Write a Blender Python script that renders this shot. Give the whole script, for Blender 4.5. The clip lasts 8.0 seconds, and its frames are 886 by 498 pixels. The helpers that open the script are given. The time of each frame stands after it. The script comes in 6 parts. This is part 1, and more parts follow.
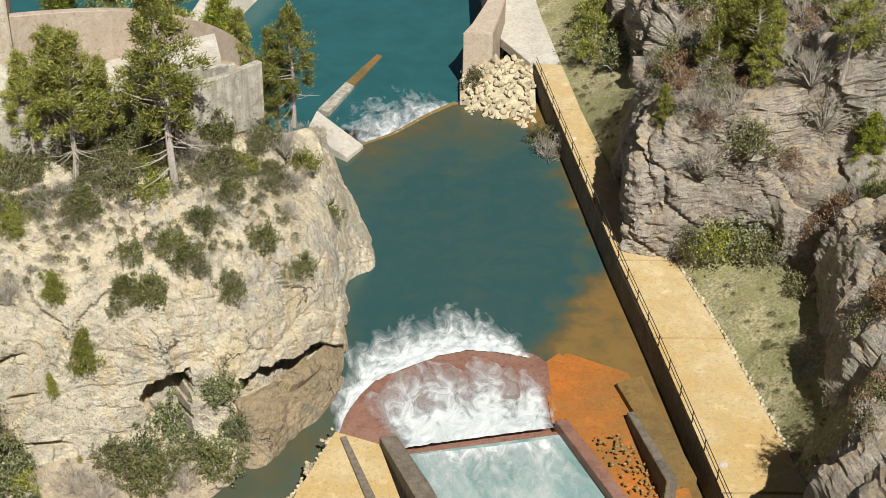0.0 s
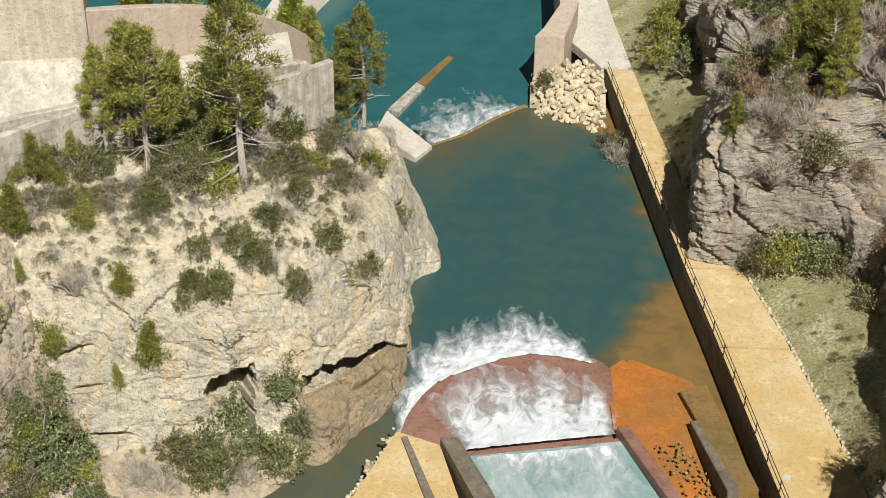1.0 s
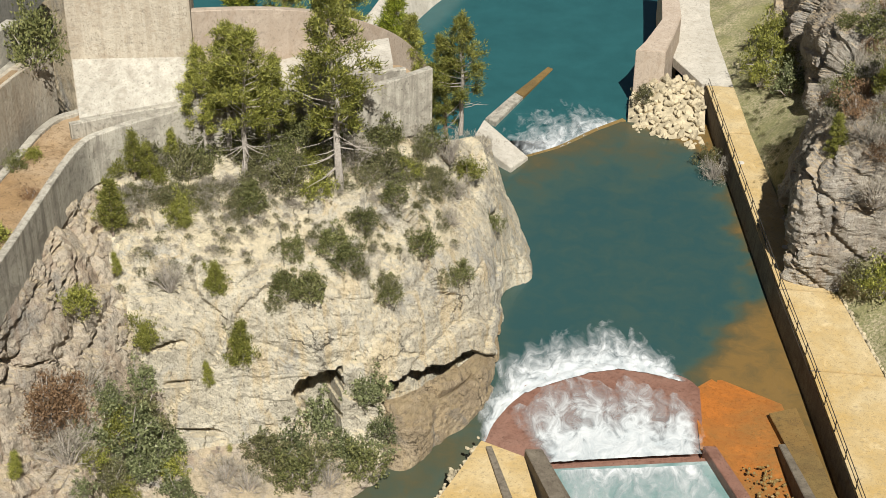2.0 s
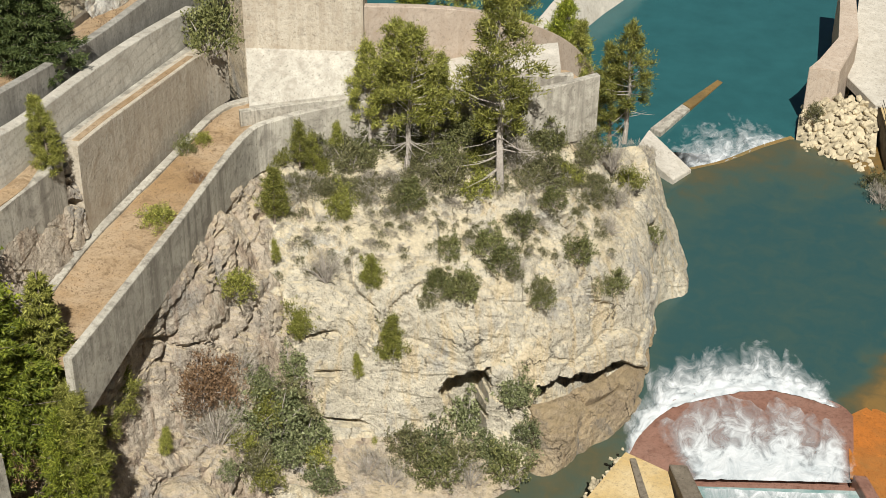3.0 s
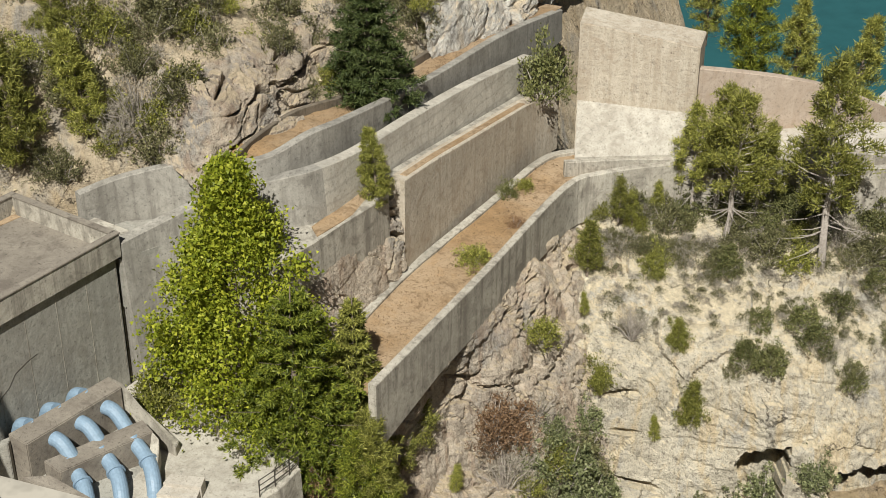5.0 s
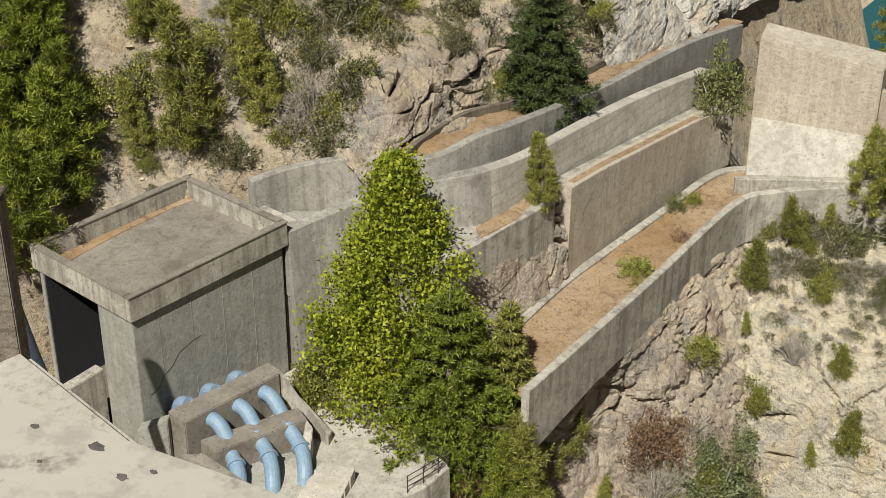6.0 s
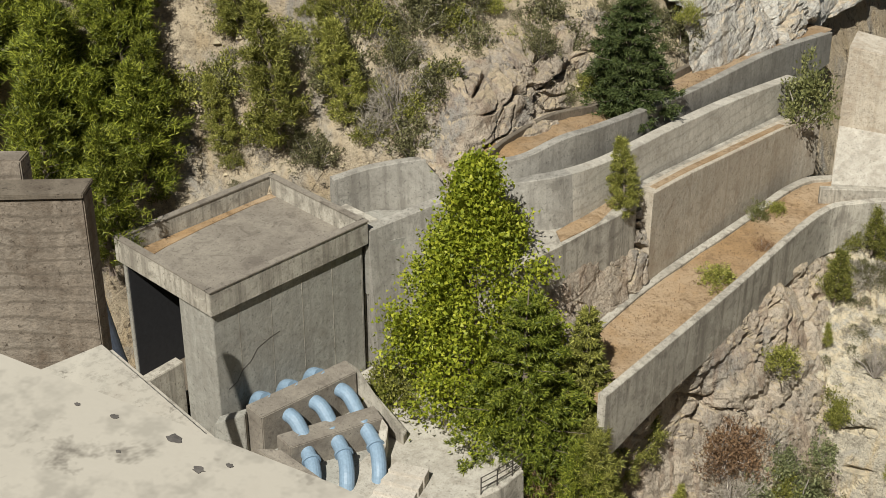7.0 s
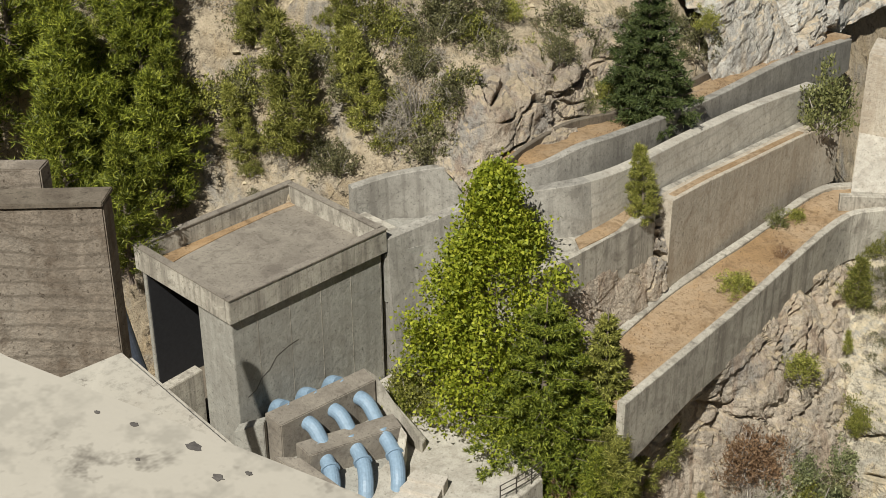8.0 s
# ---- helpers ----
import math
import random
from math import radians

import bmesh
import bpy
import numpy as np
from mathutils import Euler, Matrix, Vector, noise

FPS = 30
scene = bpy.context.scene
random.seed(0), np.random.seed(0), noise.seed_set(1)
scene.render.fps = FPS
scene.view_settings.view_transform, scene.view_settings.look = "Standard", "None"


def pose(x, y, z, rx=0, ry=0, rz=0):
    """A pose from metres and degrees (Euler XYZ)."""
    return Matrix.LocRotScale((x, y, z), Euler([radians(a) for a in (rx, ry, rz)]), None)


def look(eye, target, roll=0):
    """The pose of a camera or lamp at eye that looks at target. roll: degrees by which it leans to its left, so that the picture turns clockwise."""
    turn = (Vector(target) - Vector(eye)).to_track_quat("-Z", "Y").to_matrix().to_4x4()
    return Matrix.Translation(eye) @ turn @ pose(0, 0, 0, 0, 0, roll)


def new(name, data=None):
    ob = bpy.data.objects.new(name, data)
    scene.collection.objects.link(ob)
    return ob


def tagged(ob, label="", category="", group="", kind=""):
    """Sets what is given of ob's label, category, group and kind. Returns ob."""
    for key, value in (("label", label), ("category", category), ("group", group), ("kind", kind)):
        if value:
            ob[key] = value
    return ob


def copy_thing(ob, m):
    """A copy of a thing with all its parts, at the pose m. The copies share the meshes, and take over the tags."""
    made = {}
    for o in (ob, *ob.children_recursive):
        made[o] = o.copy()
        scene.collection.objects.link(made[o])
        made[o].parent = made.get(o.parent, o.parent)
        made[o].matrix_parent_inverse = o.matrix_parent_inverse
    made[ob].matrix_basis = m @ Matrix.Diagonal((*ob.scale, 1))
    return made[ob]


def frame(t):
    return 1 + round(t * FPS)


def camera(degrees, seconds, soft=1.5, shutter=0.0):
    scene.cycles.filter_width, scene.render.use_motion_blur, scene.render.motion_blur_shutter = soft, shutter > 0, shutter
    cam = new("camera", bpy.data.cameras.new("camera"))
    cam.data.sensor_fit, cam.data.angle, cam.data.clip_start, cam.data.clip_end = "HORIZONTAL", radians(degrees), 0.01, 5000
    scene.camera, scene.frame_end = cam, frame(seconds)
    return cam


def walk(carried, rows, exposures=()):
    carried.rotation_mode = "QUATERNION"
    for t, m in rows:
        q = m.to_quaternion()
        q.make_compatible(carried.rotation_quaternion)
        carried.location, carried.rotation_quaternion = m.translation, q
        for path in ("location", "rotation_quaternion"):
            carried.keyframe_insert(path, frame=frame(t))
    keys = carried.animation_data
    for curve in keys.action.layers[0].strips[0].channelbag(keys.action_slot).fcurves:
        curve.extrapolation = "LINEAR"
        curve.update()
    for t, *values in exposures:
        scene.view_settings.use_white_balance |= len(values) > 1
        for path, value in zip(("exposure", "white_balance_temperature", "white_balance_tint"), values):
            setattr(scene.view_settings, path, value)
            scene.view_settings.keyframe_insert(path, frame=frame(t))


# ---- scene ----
from mathutils.bvhtree import BVHTree

cam = camera(32.1, 8.0, soft=0.8)
EYE = (0.0, 0.0, 70.0)
PATH = [
    (0.0, 57.487, -0.614, 0.391),
    (0.5, 57.441, -0.942, 2.105),
    (1.0, 57.532, -0.584, 3.280),
    (1.5, 57.728, -0.676, 4.736),
    (1.7, 57.806, -0.695, 5.789),
    (2.8, 57.861, -0.628, 12.517),
    (3.0, 57.872, -0.664, 14.232),
    (3.5, 57.892, -0.423, 17.578),
    (4.0, 57.988, -0.378, 21.606),
    (4.5, 58.332, 0.163, 24.362),
    (4.7, 59.384, 0.095, 25.346),
    (5.8, 60.021, -0.379, 33.282),
    (6.0, 59.949, -0.210, 34.464),
    (6.5, 59.890, -0.012, 36.953),
    (7.0, 60.005, 0.023, 37.748),
    (7.5, 60.217, 0.213, 38.166),
    (8.0, 60.299, 0.434, 38.316),
]
walk(cam, [(t, pose(*EYE, rx, ry, rz)) for t, rx, ry, rz in PATH], [(0.0, 0.48), (3.0, 0.47), (5.0, 0.34), (8.0, 0.23)])

# ---- light ----
world = bpy.data.worlds.new("sky")
scene.world = world
world.use_nodes = True
_sky = world.node_tree.nodes.new("ShaderNodeTexSky")
_sky.sky_type, _sky.sun_disc = "NISHITA", False
_sky.sun_elevation, _sky.sun_rotation = radians(50), radians(163)
_bg = world.node_tree.nodes["Background"]
_bg.inputs["Strength"].default_value = 0.022
world.node_tree.links.new(_sky.outputs[0], _bg.inputs["Color"])
_sun = bpy.data.lights.new("sun", "SUN")
_sun.energy, _sun.angle, _sun.color = 5.0, radians(0.53), (1.0, 0.975, 0.90)
new("sun", _sun).matrix_world = look((12.0, -39.2, 48.5), (0, 0, 0))


# ---- materials ----
def mat(name):
    m = bpy.data.materials.new(name)
    m.use_nodes = True
    nt = m.node_tree
    return m, nt, nt.nodes["Principled BSDF"]


def nd(nt, kind, **kw):
    n = nt.nodes.new("ShaderNode" + kind)
    for k, v in kw.items():
        n.inputs[k.replace("_", " ")].default_value = v
    return n


def coords(nt, stretch=(1, 1, 1)):
    g = nt.nodes.new("ShaderNodeNewGeometry")
    mp = nt.nodes.new("ShaderNodeMapping")
    mp.inputs["Scale"].default_value = stretch
    nt.links.new(g.outputs["Position"], mp.inputs["Vector"])
    return mp.outputs[0]


def noise_tex(nt, vec, scale, detail=4, rough=0.6, dist=0.0):
    n = nd(nt, "TexNoise", Scale=scale, Detail=detail, Roughness=rough, Distortion=dist)
    nt.links.new(vec, n.inputs["Vector"])
    return n.outputs["Fac"]


def ramp(nt, fac, stops):
    r = nt.nodes.new("ShaderNodeValToRGB")
    while len(r.color_ramp.elements) < len(stops):
        r.color_ramp.elements.new(0.5)
    for e, (p, c) in zip(r.color_ramp.elements, stops):
        e.position, e.color = p, (*c, 1) if len(c) == 3 else c
    nt.links.new(fac, r.inputs[0])
    return r.outputs[0]


def mix(nt, fac, a, b, mode="MIX"):
    m = nt.nodes.new("ShaderNodeMix")
    m.data_type, m.blend_type = "RGBA", mode
    for s, v in ((0, fac), (6, a), (7, b)):
        if hasattr(v, "links"):
            nt.links.new(v, m.inputs[s])
        else:
            m.inputs[s].default_value = v if s == 0 else (*v, 1)
    return m.outputs[2]


def grey(a, b):
    return [(a, (0, 0, 0)), (b, (1, 1, 1))]


def bump(nt, bsdf, fac, strength, dist):
    b = nd(nt, "Bump", Strength=strength, Distance=dist)
    nt.links.new(fac, b.inputs["Height"])
    nt.links.new(b.outputs[0], bsdf.inputs["Normal"])


def steep(nt, lo, hi):
    """1 on level ground, 0 on cliffs."""
    g = nt.nodes.new("ShaderNodeNewGeometry")
    s = nt.nodes.new("ShaderNodeSeparateXYZ")
    nt.links.new(g.outputs["Normal"], s.inputs[0])
    return ramp(nt, s.outputs["Z"], grey(lo, hi))


def rock_material(name, light, mid, dark, soil, rust=(0.50, 0.36, 0.19), rust_amount=0.35):
    m, nt, bs = mat(name)
    light, mid, soil = (tuple(min(0.84, 1.5 * k) for k in c) for c in (light, mid, soil))
    v = coords(nt)
    big = noise_tex(nt, v, 0.10, 4, 0.6, 0.8)
    mid_n = noise_tex(nt, v, 0.55, 8, 0.72, 0.6)
    fine = noise_tex(nt, v, 2.6, 8, 0.75, 0.3)
    grain = noise_tex(nt, v, 11.0, 4, 0.8)
    streak = noise_tex(nt, coords(nt, (1.0, 1.0, 0.14)), 0.8, 6, 0.7, 0.6)
    dull = tuple(0.82 * k for k in mid)
    c = mix(nt, ramp(nt, big, grey(0.36, 0.62)), mid, light)
    c = mix(nt, ramp(nt, mid_n, grey(0.44, 0.70)), c, dull)
    drab = sum(mid) / 3
    patchy = noise_tex(nt, coords(nt, (1.0, 1.0, 0.6)), 0.21, 7, 0.68, 1.2)
    c = mix(nt, ramp(nt, patchy, [(0.36, (0.75, 0.75, 0.75)), (0.47, (0, 0, 0))]), c, (0.80 * drab, 0.78 * drab, 0.73 * drab))
    s = nt.nodes.new("ShaderNodeMath")
    s.operation = "MULTIPLY"
    s.inputs[1].default_value = rust_amount
    nt.links.new(ramp(nt, streak, grey(0.50, 0.60)), s.inputs[0])
    c = mix(nt, s.outputs[0], c, rust)
    c = mix(nt, ramp(nt, streak, [(0.32, (0.7, 0.7, 0.7)), (0.43, (0, 0, 0))]), c, tuple(0.58 * k for k in mid))
    c = mix(nt, ramp(nt, fine, [(0.34, (0.8, 0.8, 0.8)), (0.46, (0, 0, 0))]), c, dark)
    c = mix(nt, ramp(nt, fine, [(0.56, (0, 0, 0)), (0.72, (0.8, 0.8, 0.8))]), c, tuple(min(1, 1.25 * k) for k in light))
    c = mix(nt, ramp(nt, grain, [(0.36, (0.75, 0.75, 0.75)), (0.475, (0, 0, 0))]), c, dark)
    warp = nt.nodes.new("ShaderNodeVectorMath")
    warp.operation = "MULTIPLY_ADD"
    wob = nd(nt, "TexNoise", Scale=0.5, Detail=5.0, Roughness=0.65)
    nt.links.new(v, wob.inputs["Vector"])
    nt.links.new(wob.outputs["Color"], warp.inputs[0])
    warp.inputs[1].default_value = (2.4, 2.4, 2.4)
    nt.links.new(v, warp.inputs[2])
    joint = nd(nt, "TexVoronoi", Scale=0.23)
    joint.feature = "DISTANCE_TO_EDGE"
    nt.links.new(warp.outputs[0], joint.inputs["Vector"])
    gap = nt.nodes.new("ShaderNodeMath")
    gap.operation = "MULTIPLY"
    nt.links.new(ramp(nt, joint.outputs["Distance"], [(0.0, (0.85, 0.85, 0.85)), (0.013, (0, 0, 0))]), gap.inputs[0])
    nt.links.new(ramp(nt, noise_tex(nt, v, 0.30, 4, 0.6), grey(0.53, 0.60)), gap.inputs[1])
    c = mix(nt, gap.outputs[0], c, tuple(0.45 * k for k in dark))
    lvl = steep(nt, 0.50, 0.80)
    patch = ramp(nt, noise_tex(nt, v, 0.45, 7, 0.72, 0.4), grey(0.42, 0.54))
    f = nt.nodes.new("ShaderNodeMath")
    f.operation = "MULTIPLY"
    nt.links.new(lvl, f.inputs[0])
    nt.links.new(patch, f.inputs[1])
    c = mix(nt, f.outputs[0], c, mix(nt, ramp(nt, fine, grey(0.35, 0.6)), tuple(0.68 * k for k in soil), soil))
    nt.links.new(c, bs.inputs["Base Color"])
    bs.inputs["Roughness"].default_value = 0.95
    bs.inputs["Specular IOR Level"].default_value = 0.15
    h = nt.nodes.new("ShaderNodeMath")
    h.operation = "MULTIPLY_ADD"
    h.inputs[1].default_value = 0.3
    nt.links.new(grain, h.inputs[0])
    nt.links.new(fine, h.inputs[2])
    h2 = nt.nodes.new("ShaderNodeMath")
    h2.operation = "MULTIPLY_ADD"
    h2.inputs[1].default_value = 1.6
    nt.links.new(mid_n, h2.inputs[0])
    nt.links.new(h.outputs[0], h2.inputs[2])
    h3 = nt.nodes.new("ShaderNodeMath")
    h3.operation = "MULTIPLY_ADD"
    h3.inputs[1].default_value = -0.9
    nt.links.new(gap.outputs[0], h3.inputs[0])
    nt.links.new(h2.outputs[0], h3.inputs[2])
    bump(nt, bs, h3.outputs[0], 1.0, 0.33)
    return m


def concrete_material(name, base, stain, streaks=0.5, rust=0.0, boards=0.0, rust_col=(0.42, 0.22, 0.07), relief=0.12):
    m, nt, bs = mat(name)
    v = coords(nt)
    big = noise_tex(nt, v, 0.25, 5, 0.6, 0.5)
    fine = noise_tex(nt, v, 3.0, 6, 0.7)
    grain = noise_tex(nt, v, 18.0, 3, 0.7)
    drip = noise_tex(nt, coords(nt, (1.6, 1.6, 0.07)), 1.0, 5, 0.7, 0.2)
    c = mix(nt, ramp(nt, big, grey(0.35, 0.66)), base, tuple(0.5 * (a + b) for a, b in zip(base, stain)))
    d = nt.nodes.new("ShaderNodeMath")
    d.operation = "MULTIPLY"
    d.inputs[1].default_value = streaks
    nt.links.new(ramp(nt, drip, grey(0.47, 0.64)), d.inputs[0])
    c = mix(nt, d.outputs[0], c, stain)
    if rust:
        r = nt.nodes.new("ShaderNodeMath")
        r.operation = "MULTIPLY"
        r.inputs[1].default_value = rust
        nt.links.new(ramp(nt, noise_tex(nt, v, 0.16, 5, 0.65, 0.4), grey(0.38, 0.60)), r.inputs[0])
        c = mix(nt, r.outputs[0], c, rust_col)
    c = mix(nt, ramp(nt, fine, [(0.32, (0.7, 0.7, 0.7)), (0.47, (0, 0, 0))]), c, tuple(0.5 * k for k in base))
    c = mix(nt, ramp(nt, grain, [(0.36, (0.35, 0.35, 0.35)), (0.50, (0, 0, 0))]), c, tuple(0.4 * k for k in base))
    blot = noise_tex(nt, v, 0.8, 7, 0.7, 0.8)
    c = mix(nt, ramp(nt, blot, [(0.34, (0.8, 0.8, 0.8)), (0.48, (0, 0, 0))]), c, stain)
    c = mix(nt, ramp(nt, blot, [(0.55, (0, 0, 0)), (0.70, (0.55, 0.55, 0.55))]), c, tuple(min(1, 1.2 * k) for k in base))
    pits = noise_tex(nt, v, 7.0, 5, 0.75, 0.3)
    c = mix(nt, ramp(nt, pits, [(0.33, (0.85, 0.85, 0.85)), (0.43, (0, 0, 0))]), c, tuple(0.4 * k for k in stain))
    if boards:
        w = nd(nt, "TexWave", Scale=boards, Distortion=9.0, Detail=6.0, Detail_Scale=0.3)
        w.bands_direction = "Z"
        nt.links.new(v, w.inputs["Vector"])
        c = mix(nt, ramp(nt, w.outputs["Fac"], [(0.0, (min(0.85, 0.75 * boards),) * 3), (0.16, (0, 0, 0))]), c, tuple(0.42 * k for k in base))
    nt.links.new(c, bs.inputs["Base Color"])
    bs.inputs["Roughness"].default_value = 0.9
    bs.inputs["Specular IOR Level"].default_value = 0.2
    bump(nt, bs, fine, 0.35, relief)
    return m


def leaf_material(name, a, b, c, see_through=0.25):
    m, nt, bs = mat(name)
    g = nt.nodes.new("ShaderNodeNewGeometry")
    o = nt.nodes.new("ShaderNodeObjectInfo")
    col = ramp(nt, g.outputs["Random Per Island"], [(0.0, a), (0.55, b), (1.0, c)])
    hs = nd(nt, "HueSaturation")
    mr = nd(nt, "MapRange", To_Min=0.75, To_Max=1.25)
    nt.links.new(o.outputs["Random"], mr.inputs["Value"])
    nt.links.new(mr.outputs[0], hs.inputs["Value"])
    nt.links.new(col, hs.inputs["Color"])
    nt.links.new(hs.outputs[0], bs.inputs["Base Color"])
    bs.inputs["Roughness"].default_value = 0.55
    bs.inputs["Specular IOR Level"].default_value = 0.3
    tr = nt.nodes.new("ShaderNodeBsdfTranslucent")
    nt.links.new(hs.outputs[0], tr.inputs["Color"])
    ms = nt.nodes.new("ShaderNodeMixShader")
    ms.inputs[0].default_value = see_through
    nt.links.new(bs.outputs[0], ms.inputs[1])
    nt.links.new(tr.outputs[0], ms.inputs[2])
    nt.links.new(ms.outputs[0], nt.nodes["Material Output"].inputs["Surface"])
    return m


def plain(name, col, rough=0.6, metal=0.0, vary=0.25, scale=4.0):
    m, nt, bs = mat(name)
    n = noise_tex(nt, coords(nt), scale, 5, 0.65)
    nt.links.new(mix(nt, ramp(nt, n, grey(0.3, 0.7)), tuple(k * (1 - vary) for k in col), tuple(min(1, k * (1 + vary)) for k in col)), bs.inputs["Base Color"])
    bs.inputs["Roughness"].default_value, bs.inputs["Metallic"].default_value = rough, metal
    bump(nt, bs, n, 0.15, 0.03)
    return m


ROCK = rock_material("limestone", (0.51, 0.465, 0.37), (0.39, 0.35, 0.275), (0.14, 0.12, 0.095), (0.52, 0.45, 0.32), (0.66, 0.50, 0.27), 0.55)
ROCK_GREY = rock_material("grey_limestone", (0.37, 0.335, 0.285), (0.27, 0.24, 0.20), (0.11, 0.09, 0.08), (0.38, 0.30, 0.20), (0.26, 0.15, 0.07), 0.3)
ROCK_BROWN = rock_material("wet_rock", (0.33, 0.265, 0.18), (0.25, 0.195, 0.13), (0.09, 0.07, 0.05), (0.26, 0.20, 0.12))
SOIL = rock_material("dry_hillside", (0.44, 0.37, 0.265), (0.33, 0.27, 0.19), (0.11, 0.085, 0.06), (0.45, 0.375, 0.265))
CONC = concrete_material("weathered_concrete", (0.50, 0.465, 0.39), (0.19, 0.17, 0.14), 0.8)
CONC_LIGHT = concrete_material("pale_concrete", (0.48, 0.45, 0.385), (0.27, 0.24, 0.195), 0.5)
CONC_LINED = concrete_material("lined_concrete", (0.56, 0.525, 0.45), (0.33, 0.295, 0.24), 0.35, boards=0.42)
CONC_BROWN = concrete_material("ochre_concrete", (0.53, 0.475, 0.385), (0.36, 0.295, 0.22), 0.6, relief=0.3)
CONC_STAIN = concrete_material("grey_stained_concrete", (0.37, 0.35, 0.305), (0.19, 0.175, 0.15), 0.7)
CONC_GREY = concrete_material("grey_concrete", (0.37, 0.36, 0.315), (0.23, 0.215, 0.185), 0.55)
CONC_WHITE = concrete_material("white_concrete", (0.55, 0.51, 0.44), (0.38, 0.34, 0.28), 0.4)
# dark stain; on the bay floor and promenade wall it stands for shade
CONC_DARK = concrete_material("stained_and_shaded_concrete", (0.20, 0.17, 0.13), (0.10, 0.08, 0.06), 0.6)
PROM = concrete_material("ochre_stained_slab", (0.54, 0.43, 0.255), (0.42, 0.315, 0.16), 0.1, 0.7, rust_col=(0.45, 0.29, 0.09))
RUST = concrete_material("iron_stained_slab", (0.44, 0.15, 0.03), (0.28, 0.11, 0.03), 0.2, 0.9, rust_col=(0.25, 0.135, 0.045))
LITTER = concrete_material("needle_litter", (0.33, 0.215, 0.11), (0.17, 0.11, 0.06), 0.1, 0.7, rust_col=(0.43, 0.33, 0.22), relief=0.3)
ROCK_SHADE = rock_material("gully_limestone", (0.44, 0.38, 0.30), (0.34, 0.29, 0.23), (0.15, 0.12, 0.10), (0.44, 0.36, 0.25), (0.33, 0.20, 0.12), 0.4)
ROCK_PALE = rock_material("pale_cliff", (0.58, 0.55, 0.50), (0.44, 0.41, 0.36), (0.18, 0.16, 0.14), (0.48, 0.40, 0.29))
LICHEN = plain("lichen", (0.10, 0.09, 0.08), 0.95, 0, 0.4, 60)
CONC_PINK = concrete_material("pinkish_concrete", (0.47, 0.39, 0.315), (0.36, 0.28, 0.21), 0.4)
CONC_OLIVE = concrete_material("olive_stained_concrete", (0.19, 0.13, 0.05), (0.12, 0.08, 0.035), 0.2, 0.4, rust_col=(0.28, 0.15, 0.04))
CONC_ROOF = concrete_material("lichened_concrete", (0.28, 0.25, 0.205), (0.14, 0.12, 0.10), 0.2)
CONC_CREST = concrete_material("worn_pale_concrete", (0.445, 0.415, 0.35), (0.38, 0.34, 0.28), 0.0, relief=0.006)
CONC_BOARD = concrete_material("board_marked_concrete", (0.30, 0.25, 0.195), (0.12, 0.09, 0.065), 0.9, 0.7, boards=0.8, rust_col=(0.32, 0.285, 0.235), relief=0.5)
RAIL_BLUE = plain("dark_blue_paint", (0.05, 0.06, 0.08), 0.5)
PIPE = plain("blue_paint", (0.20, 0.285, 0.37), 0.5, 0.0, 0.15, 6)
# near-black that stands for the shade inside the valve house bay
BAY_SHADE = plain("bay_shade_black", (0.016, 0.016, 0.018), 0.85)
RAIL = plain("dark_iron", (0.07, 0.06, 0.05), 0.6, 0.4)
BARK = plain("bark", (0.20, 0.16, 0.13), 0.95, 0, 0.4, 8)
BARK_PALE = plain("pale_bark", (0.36, 0.32, 0.28), 0.95, 0, 0.35, 8)
PINE = leaf_material("pine_needles", (0.08, 0.088, 0.018), (0.22, 0.225, 0.045), (0.42, 0.405, 0.10), 0.2)
FIR = leaf_material("fir_needles", (0.05, 0.074, 0.024), (0.09, 0.12, 0.036), (0.15, 0.18, 0.06), 0.3)
BROAD = leaf_material("plane_leaves", (0.10, 0.13, 0.010), (0.225, 0.26, 0.02), (0.40, 0.41, 0.045), 0.28)
SCRUB = leaf_material("scrub_leaves", (0.095, 0.093, 0.042), (0.165, 0.16, 0.072), (0.28, 0.265, 0.13), 0.25)
DRY = leaf_material("dry_twigs", (0.26, 0.23, 0.18), (0.36, 0.32, 0.26), (0.46, 0.42, 0.35), 0.1)
FIG = leaf_material("fig_leaves", (0.09, 0.105, 0.045), (0.18, 0.20, 0.09), (0.32, 0.33, 0.17), 0.25)

MASTIC_LEAF = leaf_material("mastic_leaves", (0.075, 0.083, 0.028), (0.135, 0.143, 0.05), (0.24, 0.235, 0.09), 0.22)
FIR_GREEN = leaf_material("cedar_needles", (0.06, 0.085, 0.010), (0.20, 0.245, 0.028), (0.38, 0.41, 0.06), 0.28)
PINE_DARK = leaf_material("dark_pine_needles", (0.045, 0.06, 0.008), (0.165, 0.195, 0.02), (0.38, 0.40, 0.055), 0.18)
RUSTLEAF = leaf_material("withered_leaves", (0.15, 0.09, 0.05), (0.23, 0.14, 0.075), (0.3, 0.2, 0.12), 0.2)
STONE = plain("pale_limestone_rubble", (0.42, 0.355, 0.24), 0.95, 0, 0.45, 1.1)


# ---- mesh helpers ----
def mesh_of(name, verts, faces, material, smooth=False):
    me = bpy.data.meshes.new(name)
    me.from_pydata([tuple(v) for v in verts], [], faces)
    me.materials.append(material)
    if smooth:
        me.polygons.foreach_set("use_smooth", [True] * len(me.polygons))
    me.update()
    return me


def thing(name, at=(0, 0, 0), label="", category="", group="", kind=""):
    ob = new(name)
    ob.location = at
    ob.empty_display_size = 0.3
    return tagged(ob, label, category, group, kind)


